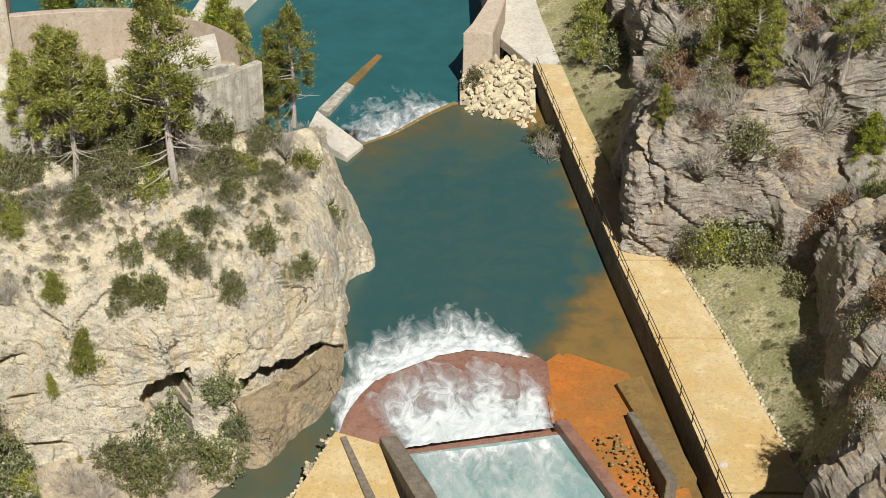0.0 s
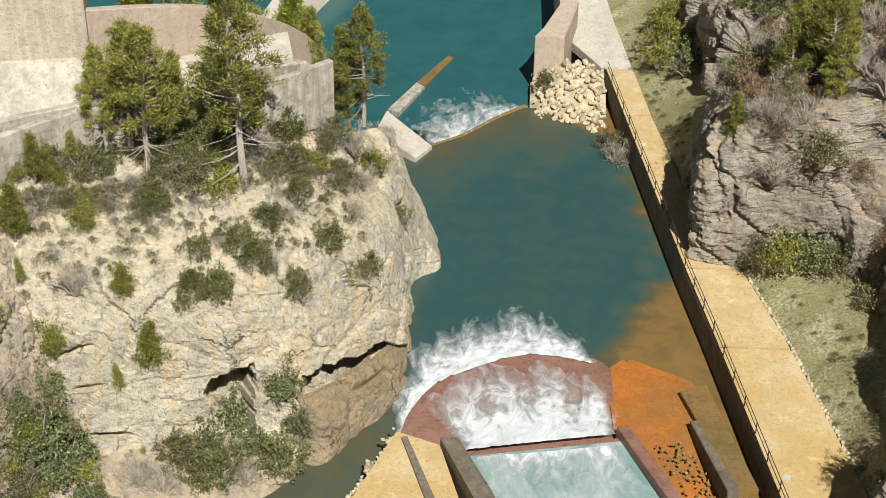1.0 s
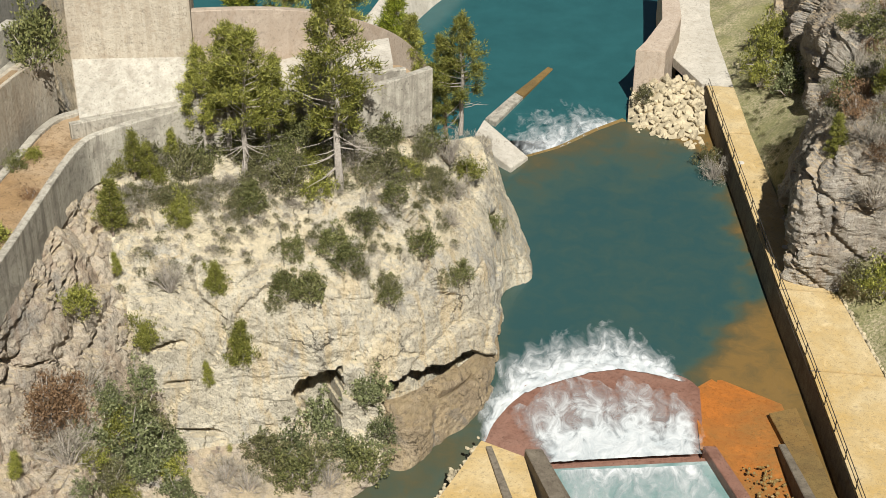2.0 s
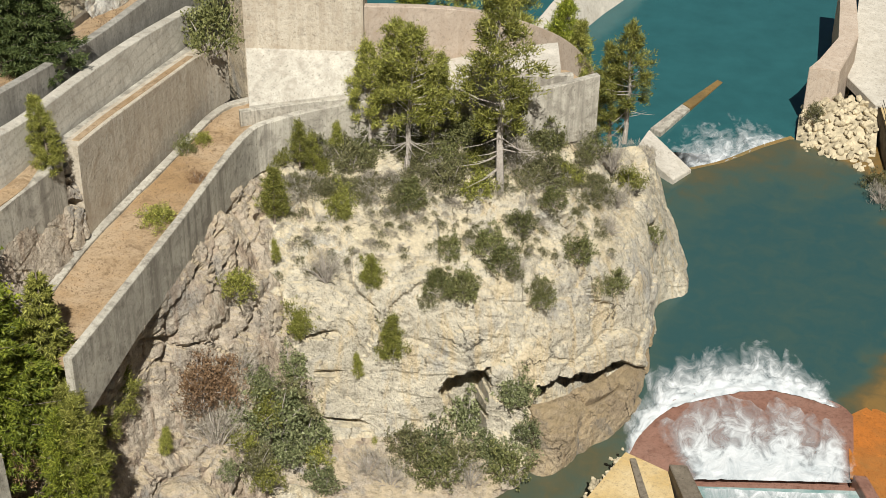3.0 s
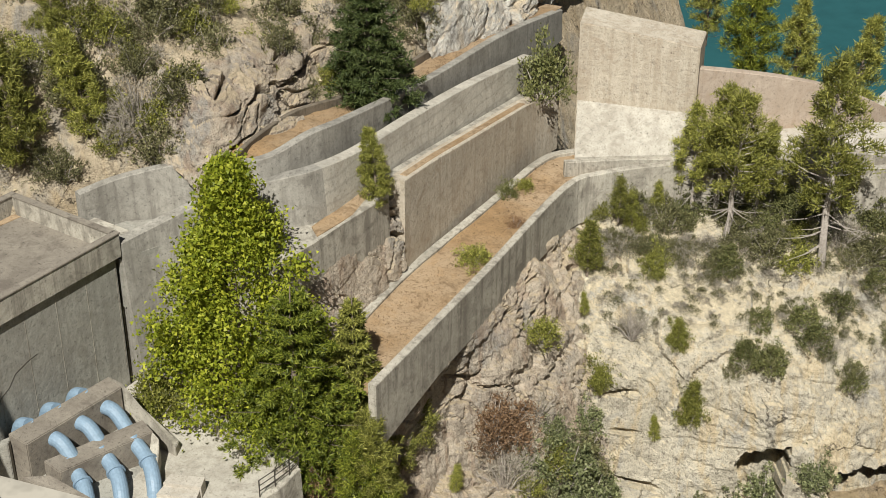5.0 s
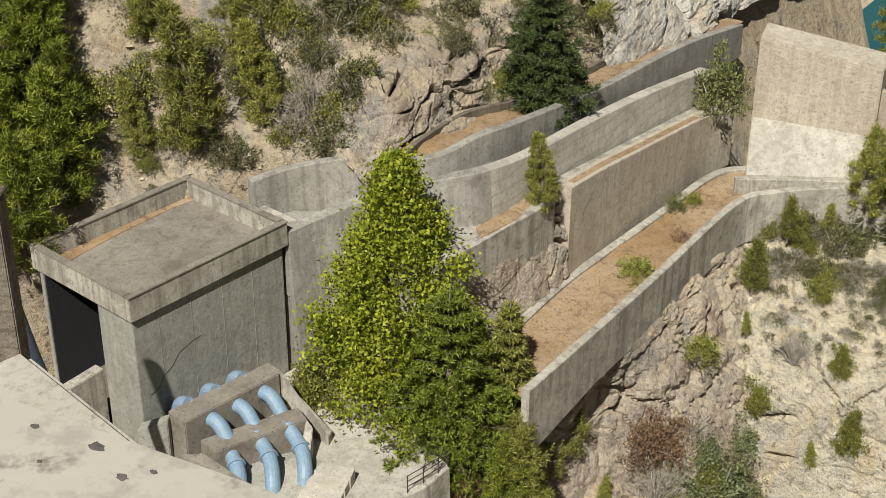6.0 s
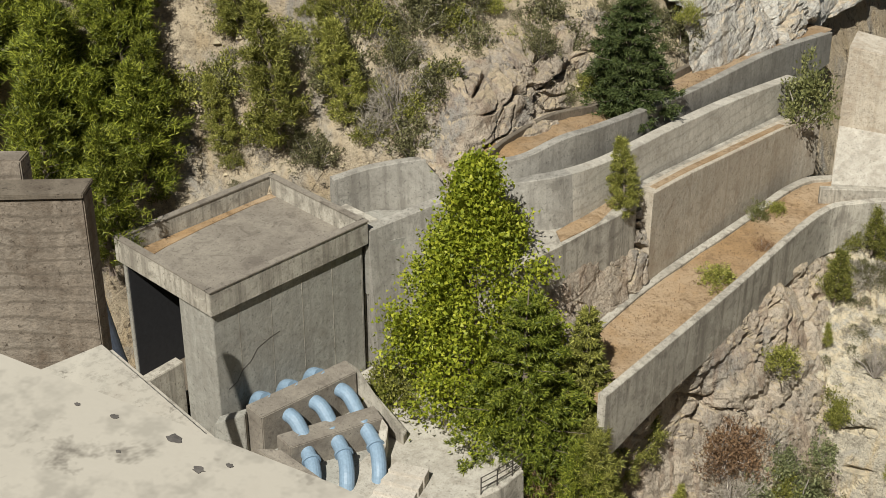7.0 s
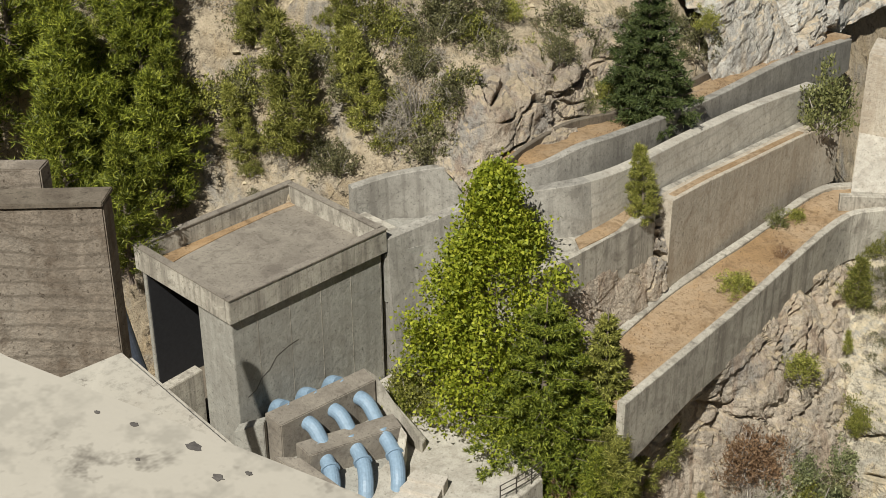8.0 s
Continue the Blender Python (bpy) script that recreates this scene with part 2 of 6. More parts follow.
def part(name, data, material, parent=None, label=""):
    """Links a bmesh or a mesh as one object under a parent, in the parent's space."""
    if isinstance(data, bmesh.types.BMesh):
        me = bpy.data.meshes.new(name)
        bmesh.ops.recalc_face_normals(data, faces=data.faces)
        data.to_mesh(me)
        data.free()
        me.materials.append(material)
    else:
        me = data
    ob = new(name, me)
    ob.parent = parent
    return tagged(ob, label)


def prism(bm, plan, zb, zt):
    """Adds an upright solid over a plan polygon; zb and zt are numbers or one for each corner."""
    n = len(plan)
    zb = zb if hasattr(zb, "__len__") else [zb] * n
    zt = zt if hasattr(zt, "__len__") else [zt] * n
    lo = [bm.verts.new((p[0], p[1], z)) for p, z in zip(plan, zb)]
    hi = [bm.verts.new((p[0], p[1], z)) for p, z in zip(plan, zt)]
    bm.faces.new(lo[::-1])
    bm.faces.new(hi)
    for i in range(n):
        j = (i + 1) % n
        bm.faces.new((lo[i], lo[j], hi[j], hi[i]))
    return bm


def solid(plan, zb, zt, bevel=0.05):
    bm = prism(bmesh.new(), plan, zb, zt)
    if bevel:
        bmesh.ops.bevel(bm, geom=bm.edges[:], offset=bevel, segments=2, affect="EDGES", clamp_overlap=True)
    return bm


def smooth_line(pts, n=8):
    """A Catmull-Rom line through points of any dimension."""
    p = np.array(pts, float)
    p = np.vstack([2 * p[0] - p[1], p, 2 * p[-1] - p[-2]])
    out = []
    for i in range(1, len(p) - 2):
        for k in range(n):
            t = k / n
            a, b, c, d = p[i - 1:i + 3]
            out.append(0.5 * (2 * b + (c - a) * t + (2 * a - 5 * b + 4 * c - d) * t * t + (3 * b - a - 3 * c + d) * t ** 3))
    out.append(p[-2])
    return np.array(out)


def wall_mesh(name, line, foot, thick, material, batter=0.0, cope=0.0):
    """A wall along line (x, y, top); its outer face lies right of the line's run and leans back by batter (m per m)."""
    line = np.array(line, float)
    d = np.gradient(line[:, :2], axis=0)
    d /= np.linalg.norm(d, axis=1)[:, None]
    nrm = np.stack([d[:, 1], -d[:, 0]], 1)
    foot = np.array(foot, float) if hasattr(foot, "__len__") else np.full(len(line), float(foot))
    verts, faces = [], []
    for i, (x, y, z) in enumerate(line):
        h = z - foot[i]
        o = nrm[i]
        prof = [(batter * h, foot[i]), (0.04, z - 0.05), (0.0, z), (-thick, z), (-thick - 0.02, z - 0.05), (-thick, foot[i])]
        if cope:
            prof = [(batter * h, foot[i]), (0.0, z - 0.35), (cope, z - 0.33), (cope, z), (-thick - cope, z), (-thick - cope, z - 0.33), (-thick, z - 0.35), (-thick, foot[i])]
        verts += [(x + o[0] * q, y + o[1] * q, w) for q, w in prof]
    k = len(prof)
    for i in range(len(line) - 1):
        for j in range(k):
            a, b = i * k + j, i * k + (j + 1) % k
            faces.append((a, a + k, b + k, b))
    faces += [tuple(range(k)), tuple(range((len(line) - 1) * k + k - 1, (len(line) - 1) * k - 1, -1))]
    me = mesh_of(name, verts, faces, material)
    bm = bmesh.new()
    bm.from_mesh(me)
    bmesh.ops.recalc_face_normals(bm, faces=bm.faces)
    bm.to_mesh(me)
    bm.free()
    return me


def rock_relief(p, size, seed=0.0):
    """Height of broken limestone at a point: broad bulges, tilted blocks with ledges between them, small chips."""
    q = Vector((p[0], p[1], p[2])) + Vector((seed, seed * 0.7, -seed))
    broad = noise.fractal(q * 0.10, 0.9, 2.1, 3)
    rough = 0.35 + 0.9 * max(0.0, min(1.0, 0.5 + 1.6 * noise.noise(q * 0.09 + Vector((7, 3, 1)))))
    h = 0.0
    for scale, tall, amount in ((0.17, 1.25, 0.66), (0.5, 1.5, 0.13), (1.4, 1.3, 0.07)):
        c = Vector((q.x, q.y, q.z * tall)) * scale + 0.38 * noise.noise_vector(q * scale * 1.3)
        dist, near = noise.voronoi(c)
        k = near[0] * 7.31
        edge = min(1.0, (dist[1] - dist[0]) * 6.0)
        tilt = (c - near[0]).dot(noise.noise_vector(k))
        h += amount * (1.3 * noise.noise(k) + 0.9 * tilt - 0.35 * (1 - edge))
    bed = q.z * 0.62 + 0.10 * q.x + 1.1 * noise.noise(q * 0.16)
    shelf = (bed % 1.0) * (0.5 + noise.noise(q * 0.21 + Vector((2, 9, 4))))
    small = noise.fractal(q * 1.1, 0.8, 2.2, 5)
    return size * (0.7 * broad + rough * h - 0.13 * shelf + 0.10 * small)


def net_surface(net, n, size, seed=0.0, carve=None):
    """A smooth surface through a control net, then broken up along its normals."""
    rows = np.array([smooth_line(c, n) for c in net])
    grid = np.array([smooth_line(rows[:, j], n) for j in range(rows.shape[1])])
    du, dv = np.gradient(grid, axis=0), np.gradient(grid, axis=1)
    nr = np.cross(du, dv)
    nr /= np.linalg.norm(nr, axis=2)[:, :, None] + 1e-9
    if nr[:, :, 2].mean() < 0:
        nr = -nr
    a, b = grid.shape[:2]
    for i in range(a):
        for j in range(b):
            grid[i, j] += nr[i, j] * (rock_relief(grid[i, j], size, seed) - (carve(grid[i, j]) if carve else 0))
    faces = [(i * b + j, (i + 1) * b + j, (i + 1) * b + j + 1, i * b + j + 1) for i in range(a - 1) for j in range(b - 1)]
    return grid.reshape(-1, 3), faces


def field(name, xs, ys, height, material, smooth=True):
    v = [(x, y, height(x, y)) for y in ys for x in xs]
    k = len(xs)
    f = [(j * k + i, j * k + i + 1, (j + 1) * k + i + 1, (j + 1) * k + i) for j in range(len(ys) - 1) for i in range(k - 1)]
    return mesh_of(name, v, f, material, smooth)


def lerp(x, xs, ys):
    return float(np.interp(x, xs, ys))


def tube(bm, pts, radius, seg=10, caps=True):
    """Adds a round pipe through points; radius is a number or one for each point."""
    pts = [Vector(p) for p in pts]
    rad = radius if hasattr(radius, "__len__") else [radius] * len(pts)
    rings = []
    for i, p in enumerate(pts):
        d = (pts[min(i + 1, len(pts) - 1)] - pts[max(i - 1, 0)]).normalized()
        a = d.orthogonal().normalized() if i == 0 else (a - d * a.dot(d)).normalized()
        b = d.cross(a)
        rings.append([bm.verts.new(p + rad[i] * (a * math.cos(w) + b * math.sin(w))) for w in (2 * math.pi * k / seg for k in range(seg))])
    for r, s in zip(rings, rings[1:]):
        for k in range(seg):
            bm.faces.new((r[k], r[(k + 1) % seg], s[(k + 1) % seg], s[k]))
    if caps:
        bm.faces.new(rings[0][::-1])
        bm.faces.new(rings[-1])
    return bm


# ---- the ground: one sheet with the gorge in it ----
HILL_FOOT_Y = [20, 48, 58, 66, 76, 94, 106, 140]
HILL_FOOT_X = [-76, -66, -58, -48.5, -46.5, -46.5, -47.5, -46]
MOUNT_Y = [40, 73, 81, 89, 96, 102.5, 105, 119, 132, 144, 158, 200]
MOUNT_X = [20, 22.6, 25.7, 27.6, 26.5, 25.6, 15.8, 15.0, 16.9, 16.8, 17.0, 18]


def far_height(x, y):
    left = max(0.0, -64 - x) * 0.62
    right = max(0.0, x - 40) * 0.55
    r = math.hypot(x, y)
    h = -6 + left + right + 6 * noise.fractal(Vector((x, y, 3)) * 0.012, 0.9, 2.0, 4) * min(1, (left + right) / 20)
    return min(h, 90 + 25 * noise.noise(Vector((x, y, 0)) * 0.003)) if r < 1500 else 60.0


_a = np.concatenate([[-4000, -2000, -1000, -600, -400], np.arange(-300, 301, 12), [400, 600, 1000, 2000, 4000]])
ground = new("ground", field("ground", _a, _a, far_height, SOIL))
tagged(ground, "dry limestone valley floor and far slopes", "ground", kind="structure")


def hill_height(x, y):
    """Slope behind the terraces: rises westwards from the terrace kerb."""
    d = lerp(y, HILL_FOOT_Y, HILL_FOOT_X) - x
    z = 29.6 + 0.62 * d if d > 0 else 29.6 + 3.0 * d
    z -= lerp(y, [20, 40, 58, 66], [9, 6, 2.5, 0]) * max(0.0, 1 - max(0, d) / 14)
    q = Vector((x, y, 0))
    z += 1.3 * noise.fractal(q * 0.10, 0.9, 2.0, 4) * min(1.0, abs(d) / 3 + 0.2)
    ledge = noise.noise(q * 0.07 + Vector((0, 5, 0)))
    z += 2.3 * max(0.0, math.sin(0.9 * d + 3 * ledge)) ** 3 * min(1.0, max(0, d) / 2) * (0.5 + noise.noise(q * 0.13))
    return z + 0.5 * noise.fractal(q * 0.7, 0.8, 2.0, 5)


hillside = new("ground_hillside", field("ground_hillside", np.arange(-110, -40, 0.45), np.arange(30, 130, 0.45), hill_height, SOIL))
tagged(hillside, "dry sandy hillside with broken limestone ledges", "ground", kind="structure")

def carve_clefts(p):
    """Dark open joints between tilted beds of rock."""
    q = Vector(p)
    bed = 0.55 * q.z + 0.16 * q.x + 0.22 * q.y + 1.6 * noise.noise(q * 0.28)
    joint = 0.33 * q.y - 0.2 * q.z + 1.3 * noise.noise(q * 0.35 + Vector((4, 1, 7)))
    cut = 0.0
    for k, wide in ((bed % 1.0, 0.16), (joint % 1.0, 0.12)):
        if k < wide:
            cut = max(cut, 1.0 - abs(2 * k / wide - 1))
    return cut * max(0.0, min(1.0, 0.55 + 2.0 * noise.noise(q * 0.23)))


# headland between the river and the spillway: control columns from the crest down to the water
HEAD = []
HEAD.append([(-34.8, 87.3, 19.0), (-33.2, 82.8, 16.0), (-31.9, 79.2, 13.0), (-30.8, 78.1, 8.5), (-28.0, 77.9, 3.5), (-26.1, 76.0, -1.0)])
HEAD.append([(-30.7, 89.7, 18.5), (-29.0, 84.7, 15.7), (-27.8, 81.1, 12.7), (-27.0, 79.8, 7.7), (-25.4, 78.9, 2.9), (-23.9, 76.7, -1.0)])
HEAD.append([(-25.4, 91.5, 18.0), (-24.1, 87.0, 15.3), (-22.9, 83.3, 12.3), (-22.4, 82.0, 7.2), (-21.1, 80.8, 2.5), (-19.5, 78.2, -1.0)])
HEAD.append([(-20.3, 93.8, 17.7), (-19.0, 89.2, 15.0), (-17.9, 85.4, 12.0), (-17.3, 83.9, 7.0), (-16.8, 82.6, 2.2), (-15.4, 79.5, -1.0)])
HEAD.append([(-16.4, 96.7, 17.3), (-14.7, 91.8, 14.3), (-13.7, 87.9, 11.3), (-13.0, 86.0, 7.0), (-12.8, 84.8, 2.5), (-12.2, 81.1, -1.0)])
HEAD.append([(-13.2, 99.8, 16.5), (-11.8, 95.8, 13.5), (-10.5, 92.5, 10.5), (-9.7, 90.7, 6.5), (-9.5, 89.7, 2.2), (-9.8, 87.1, -1.0)])
HEAD.append([(-11.1, 103.0, 15.0), (-9.5, 100.1, 12.0), (-8.3, 97.2, 9.0), (-7.5, 95.1, 5.5), (-7.2, 93.6, 2.0), (-7.3, 92.0, -1.0)])
HEAD.append([(-10.1, 106.2, 13.0), (-8.9, 104.7, 10.5), (-8.0, 103.2, 8.0), (-7.8, 102.3, 5.0), (-7.8, 102.9, 2.5), (-7.6, 104.1, -1.0)])
HEAD.append([(-10.1, 111.5, 10.0), (-9.1, 111.1, 7.5), (-8.1, 111.1, 5.0), (-7.2, 111.1, 3.0), (-6.3, 109.3, 1.5), (-5.4, 108.2, -1.0)])
HEAD.append([(-11.0, 121.3, 5.0), (-10.7, 121.1, 4.0), (-10.3, 121.0, 3.0), (-10.0, 121.3, 2.0), (-9.7, 121.7, 1.0), (-9.2, 123.3, -1.0)])
_net = []
for c in HEAD:
    x, y, z = c[0]
    w = Vector((-24 - x, 112 - y, 0)).normalized() if y < 100 else Vector((-1, 0.2, 0))
    back = [(x + w.x * 9, y + w.y * 9, z - 5), (x + w.x * 2.5, y + w.y * 2.5, z - 0.6)]
    _net.append(back + c + [(c[-1][0], c[-1][1], -6)])

CRACKS = []


def carve_head(p):
    """A mined opening in the cliff, the undercut above the water, and a few long open joints."""
    x, y, z = p
    cut = 0.0
    ragged = 0.5 * noise.fractal(Vector((x, y, z)) * 0.7, 0.8, 2, 3)
    if y < 92 and abs(x + 18.6 + 0.6 * ragged) < 1.5 and z < 6.4 + 0.25 * (x + 18.6) + 0.2 * ragged:
        cut = 3.2 * max(0.0, min(1.0, (z + 1.0) / 3.0))
    u = (x + 13.2) / 5.4
    if -0.15 < u < 1.15 and y < 100:
        lip = 5.0 - 2.2 * u * u + 0.5 * noise.fractal(Vector((x, y, 0)) * 0.5, 0.8, 2, 3)
        if z < lip:
            cut = max(cut, 1.9 * min(1, (lip - z) * 3))
    for cx, cz, w, t, tilt, deep in CRACKS:
        d = ((x - cx) / w) ** 2 + ((z - cz - tilt * (x - cx) - 0.15 * noise.noise(p * 1.1)) / t) ** 2
        if d < 1 and y < 95:
            cut += deep * (1 - d)
    return cut


for row in ((-28.0, 10.0, 1.3, 0.22, 0.1, 0.7), (-27.4, 7.4, 1.0, 0.2, -0.1, 0.8), (-26.2, 3.8, 1.9, 0.25, -0.25, 0.9), (-30.6, 6.2, 0.5, 0.9, 1.2, 0.7),
            (-12.6, 6.4, 0.9, 0.12, -0.6, 0.4), (-23.0, 13.5, 1.2, 0.15, 0.4, 0.4), (-9.2, 8.8, 0.5, 0.16, 0.8, 0.6), (-20.5, 11.8, 1.4, 0.12, 0.2, 0.35)):
    CRACKS.append(row)
_v, _f = net_surface(_net, 28, 0.85, 0.0, carve_head)
headland = new("ground_headland", mesh_of("ground_headland", _v, _f, ROCK))
tagged(headland, "pale limestone headland with a sheer cliff above the river", "cliff", kind="structure")

_net = []
_net.append([(-7.6, 99.0, 2.0), (-7.2, 98.0, 1.2), (-7.1, 98.0, 0.4), (-7.2, 98.0, -1.5)])
_net.append([(-7.6, 95.0, 2.2), (-7.2, 94.0, 1.8), (-7.2, 94.0, 0.6), (-7.4, 94.2, -1.5)])
_net.append([(-9.0, 90.4, 3.6), (-8.2, 89.2, 2.9), (-8.0, 88.9, 1.0), (-8.2, 89.0, -1.5)])
_net.append([(-11.0, 87.2, 3.8), (-10.0, 85.9, 3.2), (-9.7, 85.5, 1.2), (-9.9, 85.5, -1.5)])
_net.append([(-13.0, 84.6, 4.0), (-12.2, 83.2, 3.2), (-12.0, 82.6, 1.2), (-12.1, 82.0, -1.5)])
_net.append([(-14.6, 84.8, 3.4), (-14.0, 83.4, 2.0), (-13.7, 82.4, 0.8), (-13.7, 81.4, -1.5)])
_net.append([(-17.0, 87.0, 2.0), (-16.5, 86.0, 1.2), (-16.2, 85.4, 0.3), (-16.0, 85.0, -1.5)])
_v, _f = net_surface(_net, 22, 1.05, 5.0)
tagged(new("ground_cliff_foot", mesh_of("ground_cliff_foot", _v, _f, ROCK_BROWN)), "damp brown rock at the foot of the cliff", "rock", kind="structure")

GULLY = []
GULLY.append([(-38.4, 55.5, 16.5), (-37.3, 57.4, 14.0), (-37.7, 58.3, 12.0), (-37.7, 58.6, 10.0)])
GULLY.append([(-35.0, 61.5, 18.6), (-35.0, 63.0, 14.8), (-35.3, 62.8, 11.5), (-34.6, 60.8, 9.0)])
GULLY.append([(-34.6, 69.2, 18.9), (-34.6, 69.2, 15.5), (-33.9, 67.8, 11.5), (-32.1, 64.0, 7.0)])
GULLY.append([(-34.5, 76.0, 18.7), (-32.9, 72.9, 14.8), (-31.5, 71.8, 10.0), (-29.5, 67.2, 5.0)])
GULLY.append([(-34.4, 84.1, 18.7), (-31.3, 78.7, 13.5), (-29.5, 76.6, 7.5), (-27.5, 70.8, 2.5)])
GULLY.append([(-32.0, 87.5, 18.0), (-29.0, 82.0, 12.0), (-27.0, 80.4, 5.0), (-24.5, 78.0, -2.5)])
_net = [[(c[0][0] - 3, c[0][1] + 0.5, c[0][2] - 0.8)] + c + [(c[-1][0] + 3, c[-1][1] - 5, c[-1][2] - 5)] for c in GULLY]
_v, _f = net_surface(_net, 28, 1.25, 11.0, lambda p: 0.8 * carve_clefts(p))
gully = new("ground_gully", mesh_of("ground_gully", _v, _f, ROCK_SHADE))
tagged(gully, "grey limestone gully below the spillway wall", "cliff", kind="structure")



# rough ground at the foot of the headland, down to the water
_net = [[(-30.5, 73.0, 5.0), (-30.2, 70.0, 3.6), (-29.8, 66.5, 1.5), (-29, 62, -3)], [(-26.0, 77.5, 3.6), (-25.4, 74.0, 2.2), (-24.8, 70.5, 0.6), (-24, 66, -3)], [(-21.0, 80.5, 2.8), (-20.2, 77.6, 1.5), (-19.4, 74.6, 0.2), (-18.6, 71, -3)], [(-17.0, 82.8, 2.2), (-16.2, 80.4, 1.0), (-15.6, 78.4, -0.1), (-15, 76, -3)], [(-14.6, 84.0, 1.2), (-14.0, 82.2, 0.3), (-13.6, 80.8, -0.6), (-13, 79, -3)]]
_v, _f = net_surface(_net, 16, 1.0, 53.0)
tagged(new("ground_foot", mesh_of("ground_foot", _v, _f, ROCK_SHADE)), "broken grey rock at the foot of the headland", "rock", kind="structure")


def carve_mount(p):
    """Deep clefts that run up the mountainside."""
    x, y, z = p
    w = 2.2 * noise.noise(Vector((0, 0, z)) * 0.25)
    cut = 0.0
    for cy, wide, deep in ((125, 4.5, 3.0), (100.5, 2.2, 2.5), (79, 5.0, 4.0), (90, 1.3, 1.4), (112, 1.2, 1.0), (141, 2.5, 2.0)):
        d = abs(y + 0.25 * (x - 16) - cy - w) / wide
        if d < 1:
            cut += deep * (1 - d * d)
    return cut


_net = []
for y in (205, 170, 158, 150, 144, 138, 132, 125, 119, 112, 106, 103, 100, 96, 89, 81, 73, 55):
    x = lerp(y, MOUNT_Y, MOUNT_X)
    f = max(0.0, min(1.0, (y - 112) / 10))
    row = ((-0.4, 0, 1.0), (0.0, 2.5, 5.5), (0.5, 6.5, 10.0), (3.2 - 1.0 * f, 11, 14.0), (10, 12, 19), (21, 12, 30), (45, 12, 52))
    _net.append([(x + o, y - 0.25 * o - f * back, z) for o, back, z in row])
_v, _f = net_surface(_net, 24, 1.5, 23.0, carve_mount)
mountain = new("ground_mountain", mesh_of("ground_mountain", _v, _f, ROCK_GREY))
tagged(mountain, "steep grey limestone mountainside with dark clefts", "cliff", kind="structure")

# broken ledges above the upper terrace, and the pale cliff with a hollow at the end of it
_net = [[(-46.9 - 0.05 * abs(y - 72) + 0.3, y, 29.6), (-47.6, y, 31.0), (-48.3, y + 0.2, 32.4), (-50.0, y + 0.4, 33.4), (-53.0, y + 0.6, 33.6)] for y in (62.5, 65, 67, 70, 73, 76, 79, 81)]
for _c in (_net[0], _net[-1]):
    _c[:] = [(x, y, z - 4.0) for x, y, z in _c]
_v, _f = net_surface(_net, 26, 1.1, 41.0, lambda p: 1.1 * carve_clefts(p))
tagged(new("ground_ledges", mesh_of("ground_ledges", _v, _f, ROCK_SHADE)), "broken limestone ledges above the terrace", "rock", kind="structure")


def carve_hollow(p):
    d = ((p[1] - 104.5) / 3.2) ** 2 + ((p[2] - 30.0 - 0.35 * (p[1] - 104.5)) / 1.5) ** 2
    return 3.5 * max(0.0, 1 - d)


_net = [[(-44.6, y, 26.0), (-45.2, y, 29.0), (-46.2, y, 32.0), (-48.5, y, 35.5), (-54, y, 39.0)] for y in (86, 92, 98, 104, 110, 118, 126)]
_v, _f = net_surface(_net, 20, 1.2, 47.0, carve_hollow)
tagged(new("ground_pale_cliff", mesh_of("ground_pale_cliff", _v, _f, ROCK_PALE)), "pale grey cliff with a dark hollow behind the spillway", "cliff", kind="structure")

# ---- river ----
def water_material(name, deep, shallow, centre, radius, soft):
    m, nt, bs = mat(name)
    v = coords(nt)
    g = nt.nodes.new("ShaderNodeNewGeometry")
    d = nt.nodes.new("ShaderNodeVectorMath")
    d.operation = "DISTANCE"
    d.inputs[1].default_value = centre
    nt.links.new(g.outputs["Position"], d.inputs[0])
    n = nt.nodes.new("ShaderNodeMath")
    n.operation = "MULTIPLY_ADD"
    n.inputs[1].default_value = 14.0
    nt.links.new(noise_tex(nt, v, 0.07, 2, 0.5, 0.4), n.inputs[0])
    nt.links.new(d.outputs["Value"], n.inputs[2])
    mr = nd(nt, "MapRange", From_Min=radius + 7 - soft, From_Max=radius + 7 + soft)
    mr.interpolation_type = "SMOOTHSTEP"
    nt.links.new(n.outputs[0], mr.inputs["Value"])
    c = mix(nt, mr.outputs[0], deep, shallow)
    c = mix(nt, ramp(nt, noise_tex(nt, v, 0.35, 5, 0.6), grey(0.35, 0.8)), c, tuple(1.25 * k for k in deep))
    nt.links.new(c, bs.inputs["Base Color"])
    bs.inputs["Roughness"].default_value = 0.12
    bs.inputs["IOR"].default_value = 1.33
    bump(nt, bs, noise_tex(nt, v, 2.2, 4, 0.6), 0.12, 0.15)
    return m


CANAL = water_material("canal_water", (0.019, 0.078, 0.083), (0.024, 0.092, 0.095), (-5, 150, 0), 60, 20)


def sheet(name, plan, z, material, label, category="water"):
    bm = bmesh.new()
    bm.faces.new([bm.verts.new((p[0], p[1], z)) for p in plan])
    ob = part(name, bm, material)
    return tagged(ob, label, category, kind="structure")


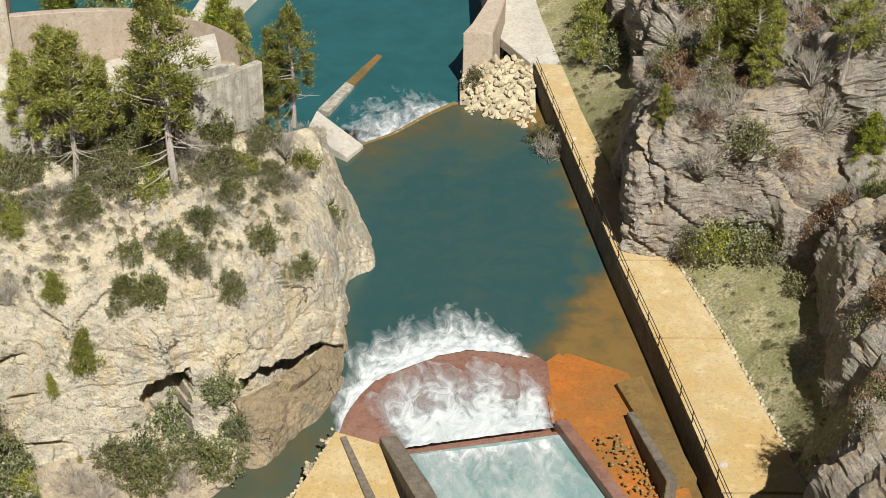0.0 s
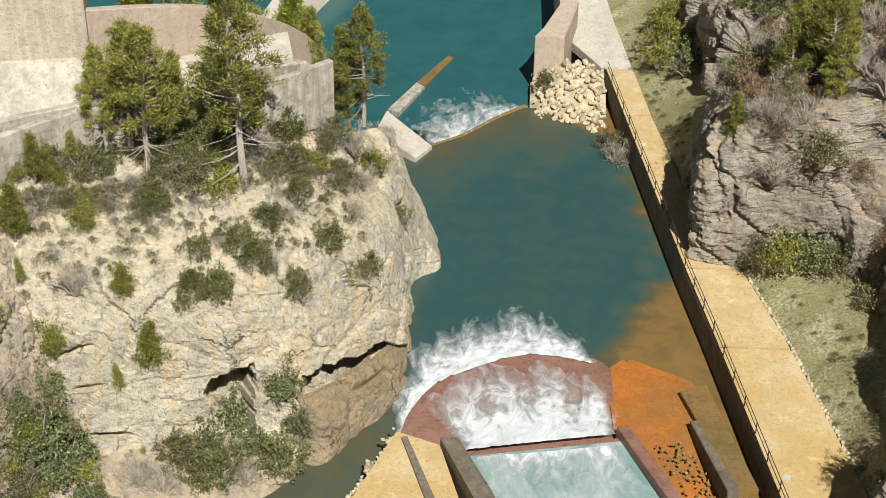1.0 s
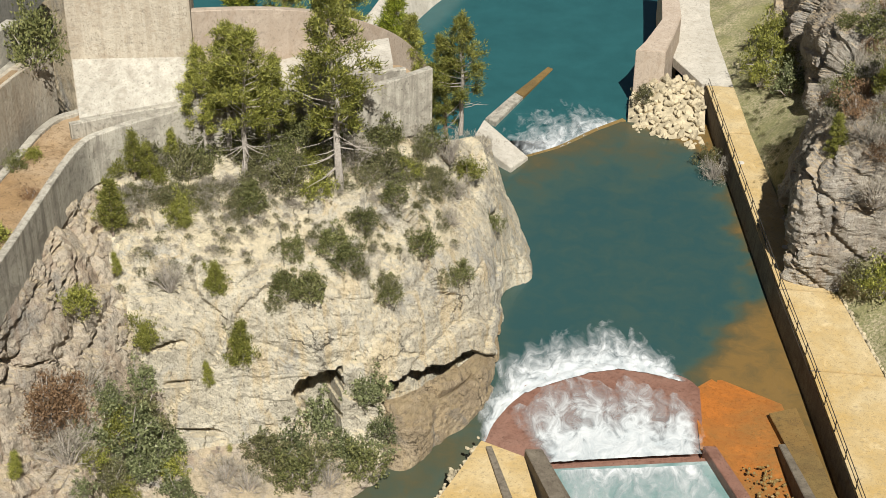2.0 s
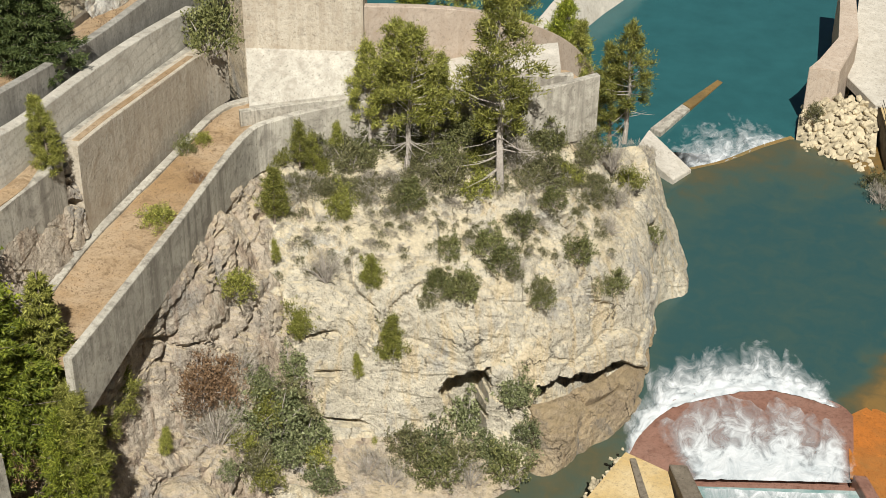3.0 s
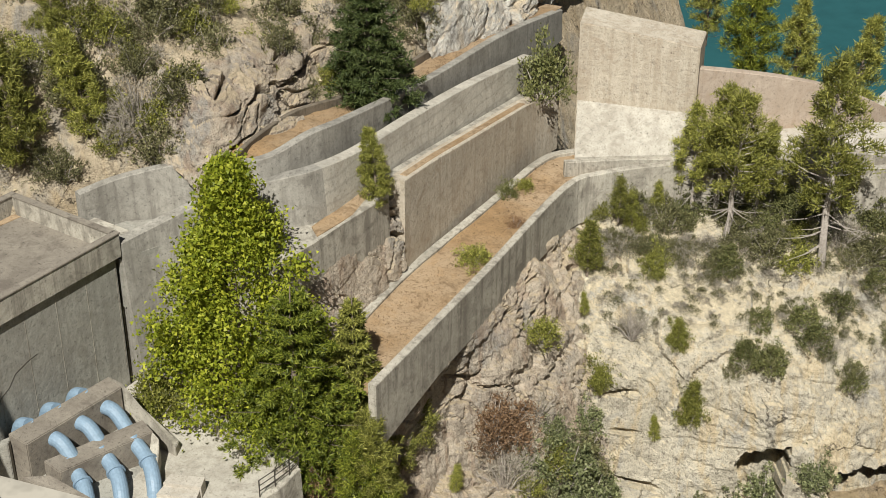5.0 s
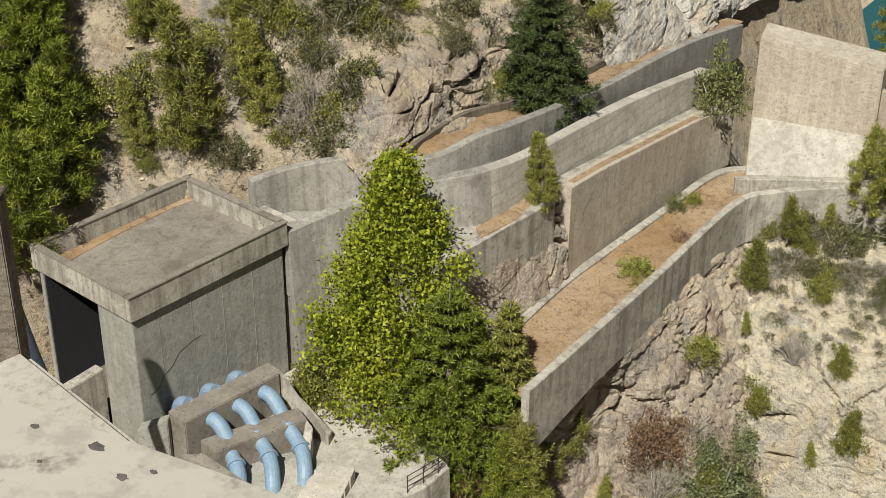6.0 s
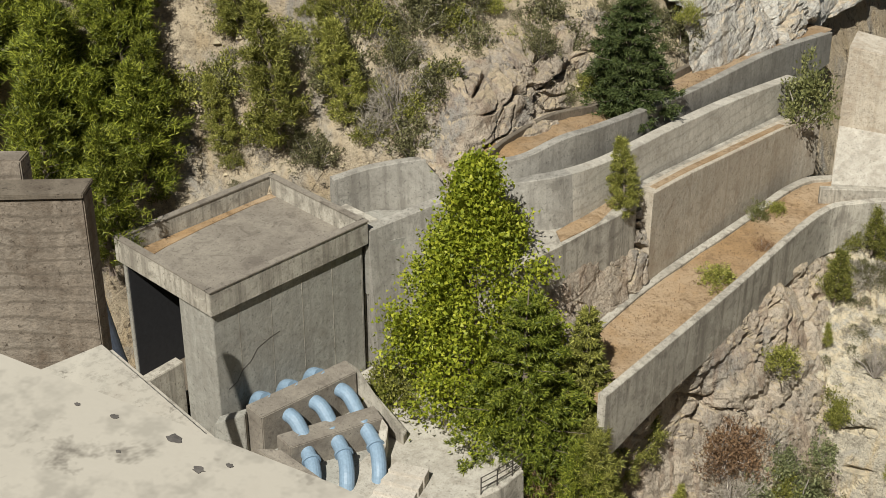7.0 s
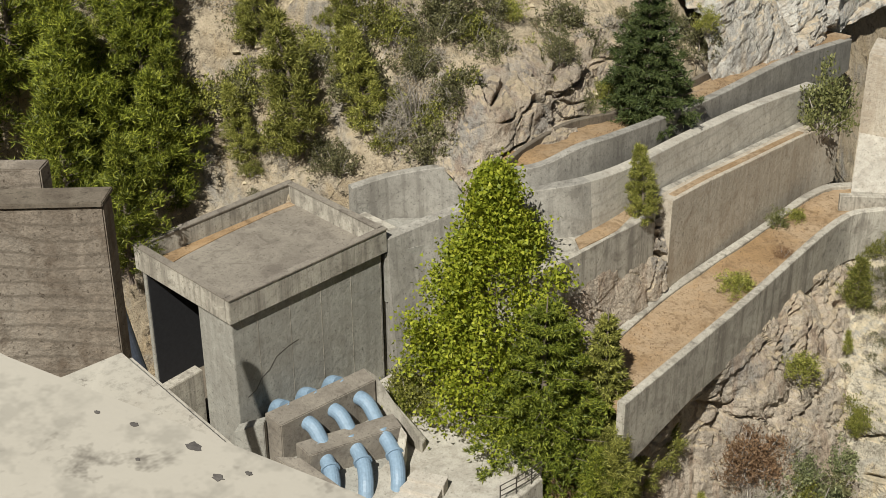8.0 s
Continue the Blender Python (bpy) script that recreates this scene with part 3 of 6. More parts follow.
def foam_material():
    m, nt, bs = mat("white_water")
    v = coords(nt, (1.1, 0.6, 1.0))
    bs.inputs["Roughness"].default_value = 0.7
    n = noise_tex(nt, v, 0.75, 9, 0.66, 0.9)
    nt.links.new(ramp(nt, n, [(0.35, (0.42, 0.46, 0.48)), (0.6, (0.63, 0.65, 0.66))]), bs.inputs["Base Color"])
    bump(nt, bs, n, 0.5, 0.3)
    at = nt.nodes.new("ShaderNodeAttribute")
    at.attribute_name = "cover"
    ad = nt.nodes.new("ShaderNodeMath")
    ad.operation = "ADD"
    nt.links.new(n, ad.inputs[0])
    nt.links.new(at.outputs["Fac"], ad.inputs[1])
    tr = nt.nodes.new("ShaderNodeBsdfTransparent")
    ms = nt.nodes.new("ShaderNodeMixShader")
    nt.links.new(ramp(nt, ad.outputs[0], [(0.52, (0, 0, 0)), (0.80, (0.42, 0.42, 0.42)), (1.16, (0.97, 0.97, 0.97))]), ms.inputs[0])
    nt.links.new(tr.outputs[0], ms.inputs[1])
    nt.links.new(bs.outputs[0], ms.inputs[2])
    nt.links.new(ms.outputs[0], nt.nodes["Material Output"].inputs["Surface"])
    return m


def basin_material():
    m, nt, bs = mat("aerated_water")
    v = coords(nt, (1, 0.6, 1))
    n = noise_tex(nt, v, 0.22, 7, 0.65, 1.0)
    c = ramp(nt, n, [(0.34, (0.10, 0.20, 0.19)), (0.52, (0.22, 0.31, 0.30)), (0.68, (0.42, 0.46, 0.45))])
    nt.links.new(c, bs.inputs["Base Color"])
    bs.inputs["Roughness"].default_value = 0.35
    bump(nt, bs, noise_tex(nt, v, 2.5, 5, 0.7), 0.5, 0.2)
    return m


FOAM, BASIN = foam_material(), basin_material()
RED = concrete_material("red_wet_slab", (0.225, 0.115, 0.083), (0.145, 0.07, 0.05), 0.1, 0.6, rust_col=(0.29, 0.175, 0.135))
SHOAL = concrete_material("iron_silt", (0.30, 0.185, 0.06), (0.19, 0.12, 0.045), 0.1, 0.8, rust_col=(0.18, 0.145, 0.065))
for _m in (RED, SHOAL, RUST):
    _m.node_tree.nodes["Principled BSDF"].inputs["Roughness"].default_value = 0.35


def pool_material():
    m, nt, bs = mat("river_water")
    v = coords(nt)
    at = nt.nodes.new("ShaderNodeAttribute")
    at.attribute_name = "shallow"
    sh = nt.nodes.new("ShaderNodeMath")
    sh.operation = "MULTIPLY_ADD"
    sh.inputs[1].default_value = 0.5
    nt.links.new(noise_tex(nt, v, 0.55, 7, 0.65, 0.6), sh.inputs[0])
    nt.links.new(at.outputs["Fac"], sh.inputs[2])
    c = ramp(nt, sh.outputs[0], [(0.20, (0.026, 0.066, 0.067)), (0.42, (0.042, 0.074, 0.062)), (0.66, (0.072, 0.072, 0.042)), (0.85, (0.112, 0.082, 0.036)), (1.0, (0.175, 0.108, 0.037))])
    nt.links.new(c, bs.inputs["Base Color"])
    bs.inputs["Roughness"].default_value = 0.14
    bs.inputs["IOR"].default_value = 1.33
    bump(nt, bs, noise_tex(nt, coords(nt, (1.0, 0.6, 1.0)), 1.6, 6, 0.65, 0.4), 0.16, 0.15)
    return m


WEIR = [(-7.8, 127.8), (-4.7, 130.2), (-1.5, 134.1), (1.0, 136.6), (30, 139)]
BED_Y = [60, 88, 94, 97.8, 101.7, 105, 106.7, 109.3, 119.6, 129, 131, 134, 140]
BED_W = [9.5, 9.4, 8.4, 6.8, 5.0, 3.2, 1.4, 0.7, 0.8, 1.6, 2.4, 5.4, 8.6]


def shallow_at(x, y):
    """0 in deep water, 1 over the ochre silt beside the promenade and on the weir."""
    q = Vector((x, y, 0))
    side = lerp(-y, [-p[1] for p in PROM_L], [p[0] for p in PROM_L]) - x
    edge = (lerp(y, BED_Y, BED_W) - side + 1.6 * noise.fractal(q * 0.33, 0.9, 2, 4)) / 3.2 + 0.45
    a = max(0.0, min(1.0, edge))
    off = lerp(x, [p[0] for p in WEIR], [p[1] for p in WEIR]) - y
    b = max(0.0, min(1.0, (13 - off + 4.5 * noise.fractal(q * 0.2, 0.9, 2, 4)) / 13)) * (0.62 if x > -9 else 0.4)
    rim = max(0.0, min(1.0, (-5.5 - x) / 3)) * (0.30 if y > 92 else 0.5)
    return 0.72 * max(a * a * (3 - 2 * a), b, rim) + 0.06 * noise.fractal(q * 0.12, 0.9, 2, 3)


PROM_L = [(6.6, 176), (6.1, 157), (5.5, 141.3), (8.92, 141.2), (14.14, 104.7), (15.87, 94.1), (18.42, 76.9), (21.0, 60)]
_wv, _wa = [], []
_wy = np.concatenate([np.arange(60, 138.8, 0.5), [138.9]])
for y in _wy:
    xl = -40.0 if y < 127.8 else lerp(y, [p[1] for p in WEIR], [p[0] for p in WEIR])
    for x in np.maximum(xl, np.linspace(-40, 30, 141)):
        _wv.append((x, y, 0.0))
        _wa.append(shallow_at(x, y))
_wf = [(j * 141 + i, j * 141 + i + 1, (j + 1) * 141 + i + 1, (j + 1) * 141 + i) for j in range(len(_wy) - 1) for i in range(140) if _wv[j * 141 + i] != _wv[j * 141 + i + 1] and _wv[(j + 1) * 141 + i][0] < _wv[j * 141 + i + 1][0] + 3]
_me = mesh_of("water_pool", _wv, _wf, pool_material(), True)
_me.attributes.new("shallow", "FLOAT", "POINT").data.foreach_set("value", _wa)
pool = tagged(new("water_pool", _me), "still teal river pool between cliff and promenade", "water", kind="structure")
canal = sheet("water_canal", [(-60, 126), (30, 138.5), (30, 330), (-60, 330)], -1.1, CANAL, "deep teal tailwater canal below the weir")


def foam_band(name, inner, outer, label, height=0.25, across=26, wild=0.35, fade=(0.55, -0.15)):
    """White water between two lines: thick at the first, torn to streaks at the second."""
    a, b = smooth_line(inner, 14), smooth_line(outer, 14)
    v, f, cover = [], [], []
    for i in range(len(a)):
        s = i / (len(a) - 1)
        for k in range(across):
            t = k / (across - 1)
            p = a[i] + (b[i] - a[i]) * t * (1 + wild * noise.fractal(Vector((i * 0.21, 0, 0)), 0.7, 2.2, 4))
            q = Vector((p[0], p[1], 0))
            z = p[2] + height * (1 - t) * abs(noise.fractal(q * 0.9, 0.8, 2.1, 4)) + 0.03
            v.append((p[0], p[1], z))
            cover.append(fade[0] + (fade[1] - fade[0]) * t ** 0.8 - 0.5 * max(0, abs(2 * s - 1) - 0.8) / 0.2)
    f = [(i * across + k, (i + 1) * across + k, (i + 1) * across + k + 1, i * across + k + 1) for i in range(len(a) - 1) for k in range(across - 1)]
    me = mesh_of(name, v, f, FOAM, True)
    me.attributes.new("cover", "FLOAT", "POINT").data.foreach_set("value", cover)
    return tagged(new(name, me), label, "white water", kind="structure")


foam_band("water_foam", [(-7.2, 84.6, 0.4), (-6.6, 87.4, 0.4), (-4.6, 91.0, 0.4), (0.8, 94.4, 0.4), (4, 94.6, 0.4), (7.0, 93.8, 0.4)], [(-8.3, 86.2, 0.02), (-8.0, 90.0, 0.02), (-6.6, 96.4, 0.02), (-0.2, 101.2, 0.02), (3.6, 99.8, 0.02), (7.8, 96.0, 0.02)], "white foam where the apron spills into the pool", 0.35, 34, 0.45, fade=(0.72, 0.02))
foam_band("water_foam", [(-2.6, 82.4, 1.04), (0.5, 83.2, 1.04), (4, 84.0, 1.04), (8.1, 84.9, 1.04)], [(-6.4, 87.6, 0.42), (-2.6, 92.6, 0.42), (3.8, 93.2, 0.42), (8.6, 90.6, 0.42)], "white sheet of water sliding over the basin sill", 0.12, 44, 0.22, fade=(0.76, 0.12))
# this thin white sheet is added in place of mist over the basin
foam_band("water_foam", [(-2.2, 81.6, 1.08), (1.0, 82.2, 1.08), (5, 83.0, 1.08), (8.4, 83.8, 1.08)], [(-1.6, 74.0, 1.08), (3.4, 74.4, 1.08), (9.0, 75.4, 1.08), (12.2, 76.4, 1.08)], "thin white froth standing in for mist over the stilling basin", 0.1, 40, 0.1, fade=(0.42, -0.10))
foam_band("water_foam", [(-8.3, 127.7, -0.2), (-4.7, 130.4, -0.2), (-1.5, 134.3, -0.2), (1.0, 136.8, -0.2)], [(-12.2, 133.6, -1.04), (-9.4, 140.4, -1.04), (-4.0, 142.6, -1.04), (0.4, 139.8, -1.04)], "white water below the curved weir", 0.4, 30, 0.5, fade=(0.5, -0.12))

weir = thing("weir", (0, 0, 0), "low brown concrete weir across the river", "weir", kind="structure")
part("sill", wall_mesh("sill", smooth_line([(-8.2, 127.4, -0.02), (-4.7, 130.2, -0.02), (-1.5, 134.1, -0.02), (1.3, 136.9, 0.0)], 5), -4, 0.5, SHOAL), SHOAL, weir)
part("abutment", solid([(-12.4, 133.2), (-7.6, 127.3), (-9.0, 124.6), (-13, 128)], -4, [0.9, 0.35, 0.5, 1.4], 0.05), CONC_WHITE, weir, "pale concrete abutment slab")
divider = thing("dividing_wall", (0, 0, 0), "narrow concrete dividing wall standing in the canal", "wall")
part("coping", solid([(-12.6, 136.4), (-11.5, 135.6), (-9.3, 142.07), (-10.21, 142.98)], -5, [-0.6, -0.6, -0.8, -0.8], 0.04), CONC, divider)
part("coping", solid([(-10.2, 143.0), (-9.29, 142.1), (-6.7, 149.7), (-7.3, 150.2)], -5, [-0.8, -0.8, -1.05, -1.05], 0.04), CONC_OLIVE, divider, "brown weed-stained end of the wall")

apron = thing("river_apron", (0, 0, 0), "red stained concrete apron with shallow water", "apron", kind="structure")
_arc = [tuple(p) for p in smooth_line([(-7.4, 83.5), (-7.0, 86.8), (-5.1, 91.9), (0.8, 95.5), (6.4, 94.8), (8.0, 93.4)], 5)]
part("slab", solid(_arc + [(8.3, 84.0), (-6, 81)], -3, 0.38, 0.04), RED, apron)
part("basin_sill", solid([(-2.6, 82.2), (8.3, 84.6), (8.4, 83.9), (-2.5, 81.5)], -3, 1.0, 0.04), RED, apron)
basin = sheet("water_basin", [(-2.5, 81.8), (8.3, 84.2), (15, 68), (-2, 68)], 1.02, BASIN, "pale churning water in the stilling basin")
left_block = thing("basin_wall", (0, 0, 0), "ochre concrete basin side wall with a dark parapet", "basin wall", kind="structure")
part("top_slab", solid([(-7.3, 83.2), (-4.2, 81.9), (-2.5, 76), (-1, 69), (-13, 69), (-9.6, 76.3)], -3, 1.9, 0.05), PROM, left_block)
part("parapet", solid([(-4.2, 81.8), (-3.0, 82.0), (-0.6, 76.2), (2, 69), (0.6, 69), (-1.9, 75.8)], -3, [2.6, 2.6, 3.2, 3.6, 3.6, 3.2], 0.05), CONC_DARK, left_block)
part("divider_wall", solid([(-6.9, 82.3), (-6.5, 82.4), (-4.2, 76.2), (-4.8, 76.0)], 1, 2.15, 0.04), CONC_DARK, left_block)
right_block = thing("basin_wall", (0, 0, 0), "orange iron-stained basin side slab", "basin wall", kind="structure")
part("top_slab", solid([(8.0, 84.4), (7.6, 93.6), (9.2, 95.5), (14.0, 92.6), (16.6, 80), (18.2, 68), (15.2, 68)], -3, [0.75, 0.10, -0.02, 0.16, 0.8, 0.8, 0.8], 0.0), RUST, right_block)
part("wall", solid([(8.0, 84.9), (8.9, 85.0), (12.6, 76.4), (16, 68.5), (15, 68.5), (11.6, 76.4)], -3, 1.8, 0.05), RED, right_block)
part("divider_wall", solid([(13.3, 86.6), (13.8, 86.7), (15.7, 77.6), (14.9, 77.4)], 0, [1.2, 1.2, 2.8, 2.8], 0.04), CONC_DARK, right_block)
part("stained_strip", solid([(12.9, 90.6), (14.9, 91.6), (17.3, 79.2), (15.9, 78.8)], 0, [0.75, 0.75, 1.5, 1.5], 0.03), CONC_OLIVE, right_block)
buttress = thing("canal_wall", (0, 0, 0), "thick curved concrete training wall of the canal", "wall", kind="structure")
part("wall", solid([(1.75, 142.6), (4.75, 142.6), (5.6, 146.5), (6.3, 151), (5.6, 165), (4.0, 165), (4.4, 150), (2.7, 144.6)], -4, [5.0, 5.0, 5.2, 5.3, 5.3, 5.3, 5.3, 5.1], 0.08), CONC_PINK, buttress)
part("left_bank", wall_mesh("left_bank", smooth_line([(-26.5, 146, 3.2), (-25.6, 152, 3.2), (-24.8, 158, 3.2), (-23.3, 164, 3.2), (-20, 175, 3.2), (-16, 200, 3.2)], 5), -3, 1.2, CONC_WHITE, 0.35), CONC_WHITE, buttress)

# ---- promenade ----
PROM_Z = 2.4
PROM_R = [(12.95, 131.3), (15.75, 113.7), (18.63, 105.1), (21.15, 94.7), (24.36, 76.8), (25.2, 60)]


def prom_left(y):
    return lerp(-y, [-p[1] for p in PROM_L], [p[0] for p in PROM_L])


def prom_right(y):
    return lerp(-y, [-176, -157] + [-p[1] for p in PROM_R], [9.8, 9.65] + [p[0] for p in PROM_R])


promenade = thing("promenade", (0, 0, 0), "ochre stained concrete promenade slabs above the pool", "promenade", kind="structure")
_joints = [60, 76.8, 94.1, 104.8, 131.1, 141.1, 176]
for a, b in zip(_joints, _joints[1:]):
    ys = [a + 0.11 + k * (b - a - 0.22) / 6 for k in range(7)]
    plan = [(prom_left(y), y) for y in ys] + [(prom_right(y), y) for y in ys[::-1]]
    part("slab", solid(plan, PROM_Z - 1, PROM_Z, 0.04), PROM if b < 142 else CONC_WHITE, promenade)
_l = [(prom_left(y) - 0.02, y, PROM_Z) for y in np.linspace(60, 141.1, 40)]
# the dark colour holds the shade of the wall's river side
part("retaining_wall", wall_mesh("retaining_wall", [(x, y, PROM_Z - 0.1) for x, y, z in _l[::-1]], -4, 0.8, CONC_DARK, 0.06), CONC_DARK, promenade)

railing = thing("railing", (0, 0, 0), "dark iron handrail along the promenade edge", "railing")
for h in (0.5, 1.0):
    part("rail", tube(bmesh.new(), [(prom_left(y) + 0.12, y, PROM_Z + h) for y in np.linspace(62, 140.5, 30)], 0.035, 6), RAIL, railing)
for y in np.arange(63, 140.5, 3.0):
    part("post", tube(bmesh.new(), [(prom_left(y) + 0.12, y, PROM_Z - 0.02), (prom_left(y) + 0.12, y, PROM_Z + 1.02)], 0.04, 6), RAIL, railing)

# bank between promenade and mountain
def bank_height(x, y):
    q = Vector((x, y, 0))
    d = (x - prom_right(y)) / max(1.0, lerp(y, MOUNT_Y, MOUNT_X) - prom_right(y))
    return 2.1 + 2.6 * max(0, d) + 0.35 * noise.fractal(q * 0.35, 0.9, 2.0, 4)


_bv, _bf = [], []
_ys = np.arange(55, 200, 0.5)
for y in _ys:
    a, b = prom_right(y) + 0.02, lerp(y, MOUNT_Y, MOUNT_X) + 3.0
    for k in range(25):
        x = a + (b - a) * k / 24
        _bv.append((x, y, bank_height(x, y)))
_bf = [(j * 25 + i, j * 25 + i + 1, (j + 1) * 25 + i + 1, (j + 1) * 25 + i) for j in range(len(_ys) - 1) for i in range(24)]
def grass_material():
    m, nt, bs = mat("dry_grass")
    v = coords(nt)
    c = mix(nt, ramp(nt, noise_tex(nt, v, 0.3, 6, 0.65, 0.4), grey(0.40, 0.58)), (0.30, 0.27, 0.13), (0.50, 0.42, 0.28))
    c = mix(nt, ramp(nt, noise_tex(nt, v, 4.0, 5, 0.7), grey(0.35, 0.6)), c, (0.19, 0.19, 0.08))
    nt.links.new(c, bs.inputs["Base Color"])
    bs.inputs["Roughness"].default_value = 1.0
    bump(nt, bs, noise_tex(nt, v, 5.0, 6, 0.7), 0.9, 0.2)
    return m


GRASS = grass_material()
bank = new("ground_bank", mesh_of("ground_bank", _bv, _bf, GRASS, True))
tagged(bank, "dry grass strip between promenade and mountain", "grass bank", kind="structure")

# ---- spillway path with its two walls ----
OUTER = smooth_line([(-34.4, 58.6, 22), (-34.3, 66.2, 22), (-34.25, 73.2, 22), (-34.3, 84.1, 22), (-33.0, 87.2, 22), (-29.4, 90.6, 22), (-23.5, 94.9, 22), (-20.4, 95.4, 22), (-16.9, 96.4, 22), (-13.1, 99.5, 22.2)], 6)
spill_wall = thing("wall_spillway", (0, 0, 0), "weathered concrete parapet wall along the spillway path", "retaining wall", kind="structure")
part("parapet", wall_mesh("parapet", OUTER, [lerp(p[1], [57, 66, 84, 90, 100], [17.2, 18.3, 18.5, 18.5, 17]) for p in OUTER], 0.45, CONC, 0.0, 0.0), CONC, spill_wall)
INNER = smooth_line([(-38.9, 60.5, 21.1), (-38.9, 64.2, 21.1), (-39.1, 71.2, 21.1), (-38.4, 82.0, 21.1), (-38.0, 88.7, 21.1), (-36.4, 91.3, 21.1), (-30.7, 95.6, 21.1), (-24, 99.5, 21.1), (-16, 102.5, 21.1)], 6)
_pv = []
for a, b in zip(np.array([OUTER[int(k)] for k in np.linspace(0, len(OUTER) - 1, 50)]), np.array([INNER[int(k)] for k in np.linspace(0, len(INNER) - 1, 50)])):
    for k in range(9):
        p = a + (b - a) * k / 8
        _pv.append((p[0], p[1], 20.9 + 0.18 * noise.fractal(Vector((p[0], p[1], 0)) * 0.6, 0.9, 2, 3)))
_pf = [(j * 9 + i, j * 9 + i + 1, (j + 1) * 9 + i + 1, (j + 1) * 9 + i) for j in range(49) for i in range(8)]
path = new("ground_path", mesh_of("ground_path", _pv, _pf, LITTER, True))
tagged(path, "spillway path covered with brown needles and soil", "path", kind="structure")
kerb = thing("kerb", (0, 0, 0), "low concrete kerb at the foot of the terrace wall", "kerb", kind="structure")
part("kerb_wall", wall_mesh("kerb_wall", INNER[:34], 20.2, 0.5, CONC), CONC, kerb)

# ---- terraces ----
terraces = thing("wall_terraces", (0, 0, 0), "stepped concrete retaining walls of the spillway", "retaining wall", kind="structure")
PANEL = [(-39.5, 71.3, 27.3), (-39.5, 76, 26.8), (-39.5, 80.1, 26.2), (-39.4, 85, 25.6), (-39.4, 89.7, 24.9), (-38.8, 93, 24.4)]
part("panel_wall", wall_mesh("panel_wall", smooth_line(PANEL, 3), 20.0, 1.0, CONC_BROWN, 0.0), CONC_BROWN, terraces)
WALL2 = [(-50.0, 57.6, 27.2), (-49.3, 59.6, 27.4), (-47.6, 62.0, 28.2), (-45.5, 63.1, 29.2), (-43.2, 63.6, 30.1), (-41.9, 65.3, 30.2), (-41.5, 69.5, 29.6), (-41.5, 76.6, 28.9), (-41.5, 84.7, 27.9), (-41.5, 94.2, 26.3)]
_w2 = smooth_line(WALL2, 6)
_w2f = [lerp(p[1], [57, 64, 65.5, 72, 73], [16, 16, 24.2, 23.6, 22]) for p in _w2]
part("curved_wall", wall_mesh("curved_wall", _w2[:32], _w2f[:32], 0.7, CONC_STAIN, 0.10), CONC_STAIN, terraces, "smooth grey curved wall of the upper channel")
part("middle_wall", wall_mesh("middle_wall", _w2[31:], _w2f[31:], 0.7, CONC_LINED, 0.10), CONC_LINED, terraces)
WALL3 = [(-53.8, 59.0, 28.7), (-52.5, 61.4, 29.0), (-49.8, 63.3, 29.6), (-46.6, 63.7, 30.2), (-44.6, 64.9, 30.6), (-43.4, 67.5, 31.2), (-43, 71, 30.8), (-43, 81.1, 29.3), (-43, 93, 28.2), (-43, 103, 26.5)]
part("upper_wall", wall_mesh("upper_wall", smooth_line(WALL3, 6), 24.0, 0.5, CONC_STAIN, 0.03), CONC_STAIN, terraces)
bm = bmesh.new()
prism(bm, [(-41.0, 71.35), (-39.6, 71.35), (-39.5, 89.7), (-41.0, 93)], 18, [27.3, 27.25, 24.85, 24.4])
part("bench", bm, CONC, terraces)
part("lower_bench", solid([(-43.6, 58.6), (-40.9, 59.0), (-40.5, 62.9), (-40.3, 65.5), (-40.0, 68.2), (-39.9, 70.2), (-41.6, 71.2), (-43.0, 65)], 22.6, [27.3, 27.3, 27.1, 27.0, 26.9, 27.0, 27.1, 27.1], 0.04), CONC, terraces)
part("bench_litter", solid([(-41.6, 64.2), (-40.75, 63.4), (-40.45, 66.0), (-40.2, 68.4), (-40.15, 69.9), (-41.2, 70.6)], 26.8, [27.16, 27.14, 27.04, 26.94, 27.05, 27.1], 0), LITTER, terraces, "brown needles lying on the bench")
part("ledge_litter", wall_mesh("ledge_litter", [(-39.75, 72, 27.27), (-39.75, 76, 26.85), (-39.75, 80.1, 26.25), (-39.65, 85, 25.65), (-39.65, 89, 25.05)], 23.8, 0.4, LITTER), LITTER, terraces, "thin drift of needles on the ledge")
_net = [[(-42.2 + 0.22 * (y - 62), y, 26.0), (-41.0 + 0.14 * (y - 62), y, 25.0 - 0.05 * (y - 62)), (-40.3 + 0.1 * (y - 62), y - 0.3, 23.0), (-39.6 + 0.05 * (y - 62), y - 0.3, 21.0), (-38.9, y - 0.4, 19.5)] for y in (59, 62, 65, 68, 71.4)]
_v, _f = net_surface(_net, 26, 0.9, 31.0, lambda p: 0.9 * carve_clefts(p))
tagged(new("ground_outcrop", mesh_of("ground_outcrop", _v, _f, ROCK_SHADE)), "bare rock outcrop under the terrace wall", "rock", kind="structure")
part("channel_bed", solid([(-53.6, 59.0), (-50.1, 57.5), (-47.9, 62.1), (-45.6, 63.3), (-43.4, 63.9), (-44.8, 64.8), (-46.7, 63.5), (-49.9, 63.1), (-52.5, 61.2)], 23, 26.2, 0), CONC_GREY, terraces, "smooth grey bed of the upper channel")
_kl = smooth_line([(-46.4, 64.1, 30.62), (-46.8, 67.2, 30.55), (-47.0, 71.6, 30.2), (-46.1, 75.7, 29.7), (-45.7, 80.4, 29.3), (-45.6, 95, 28.3)], 6)
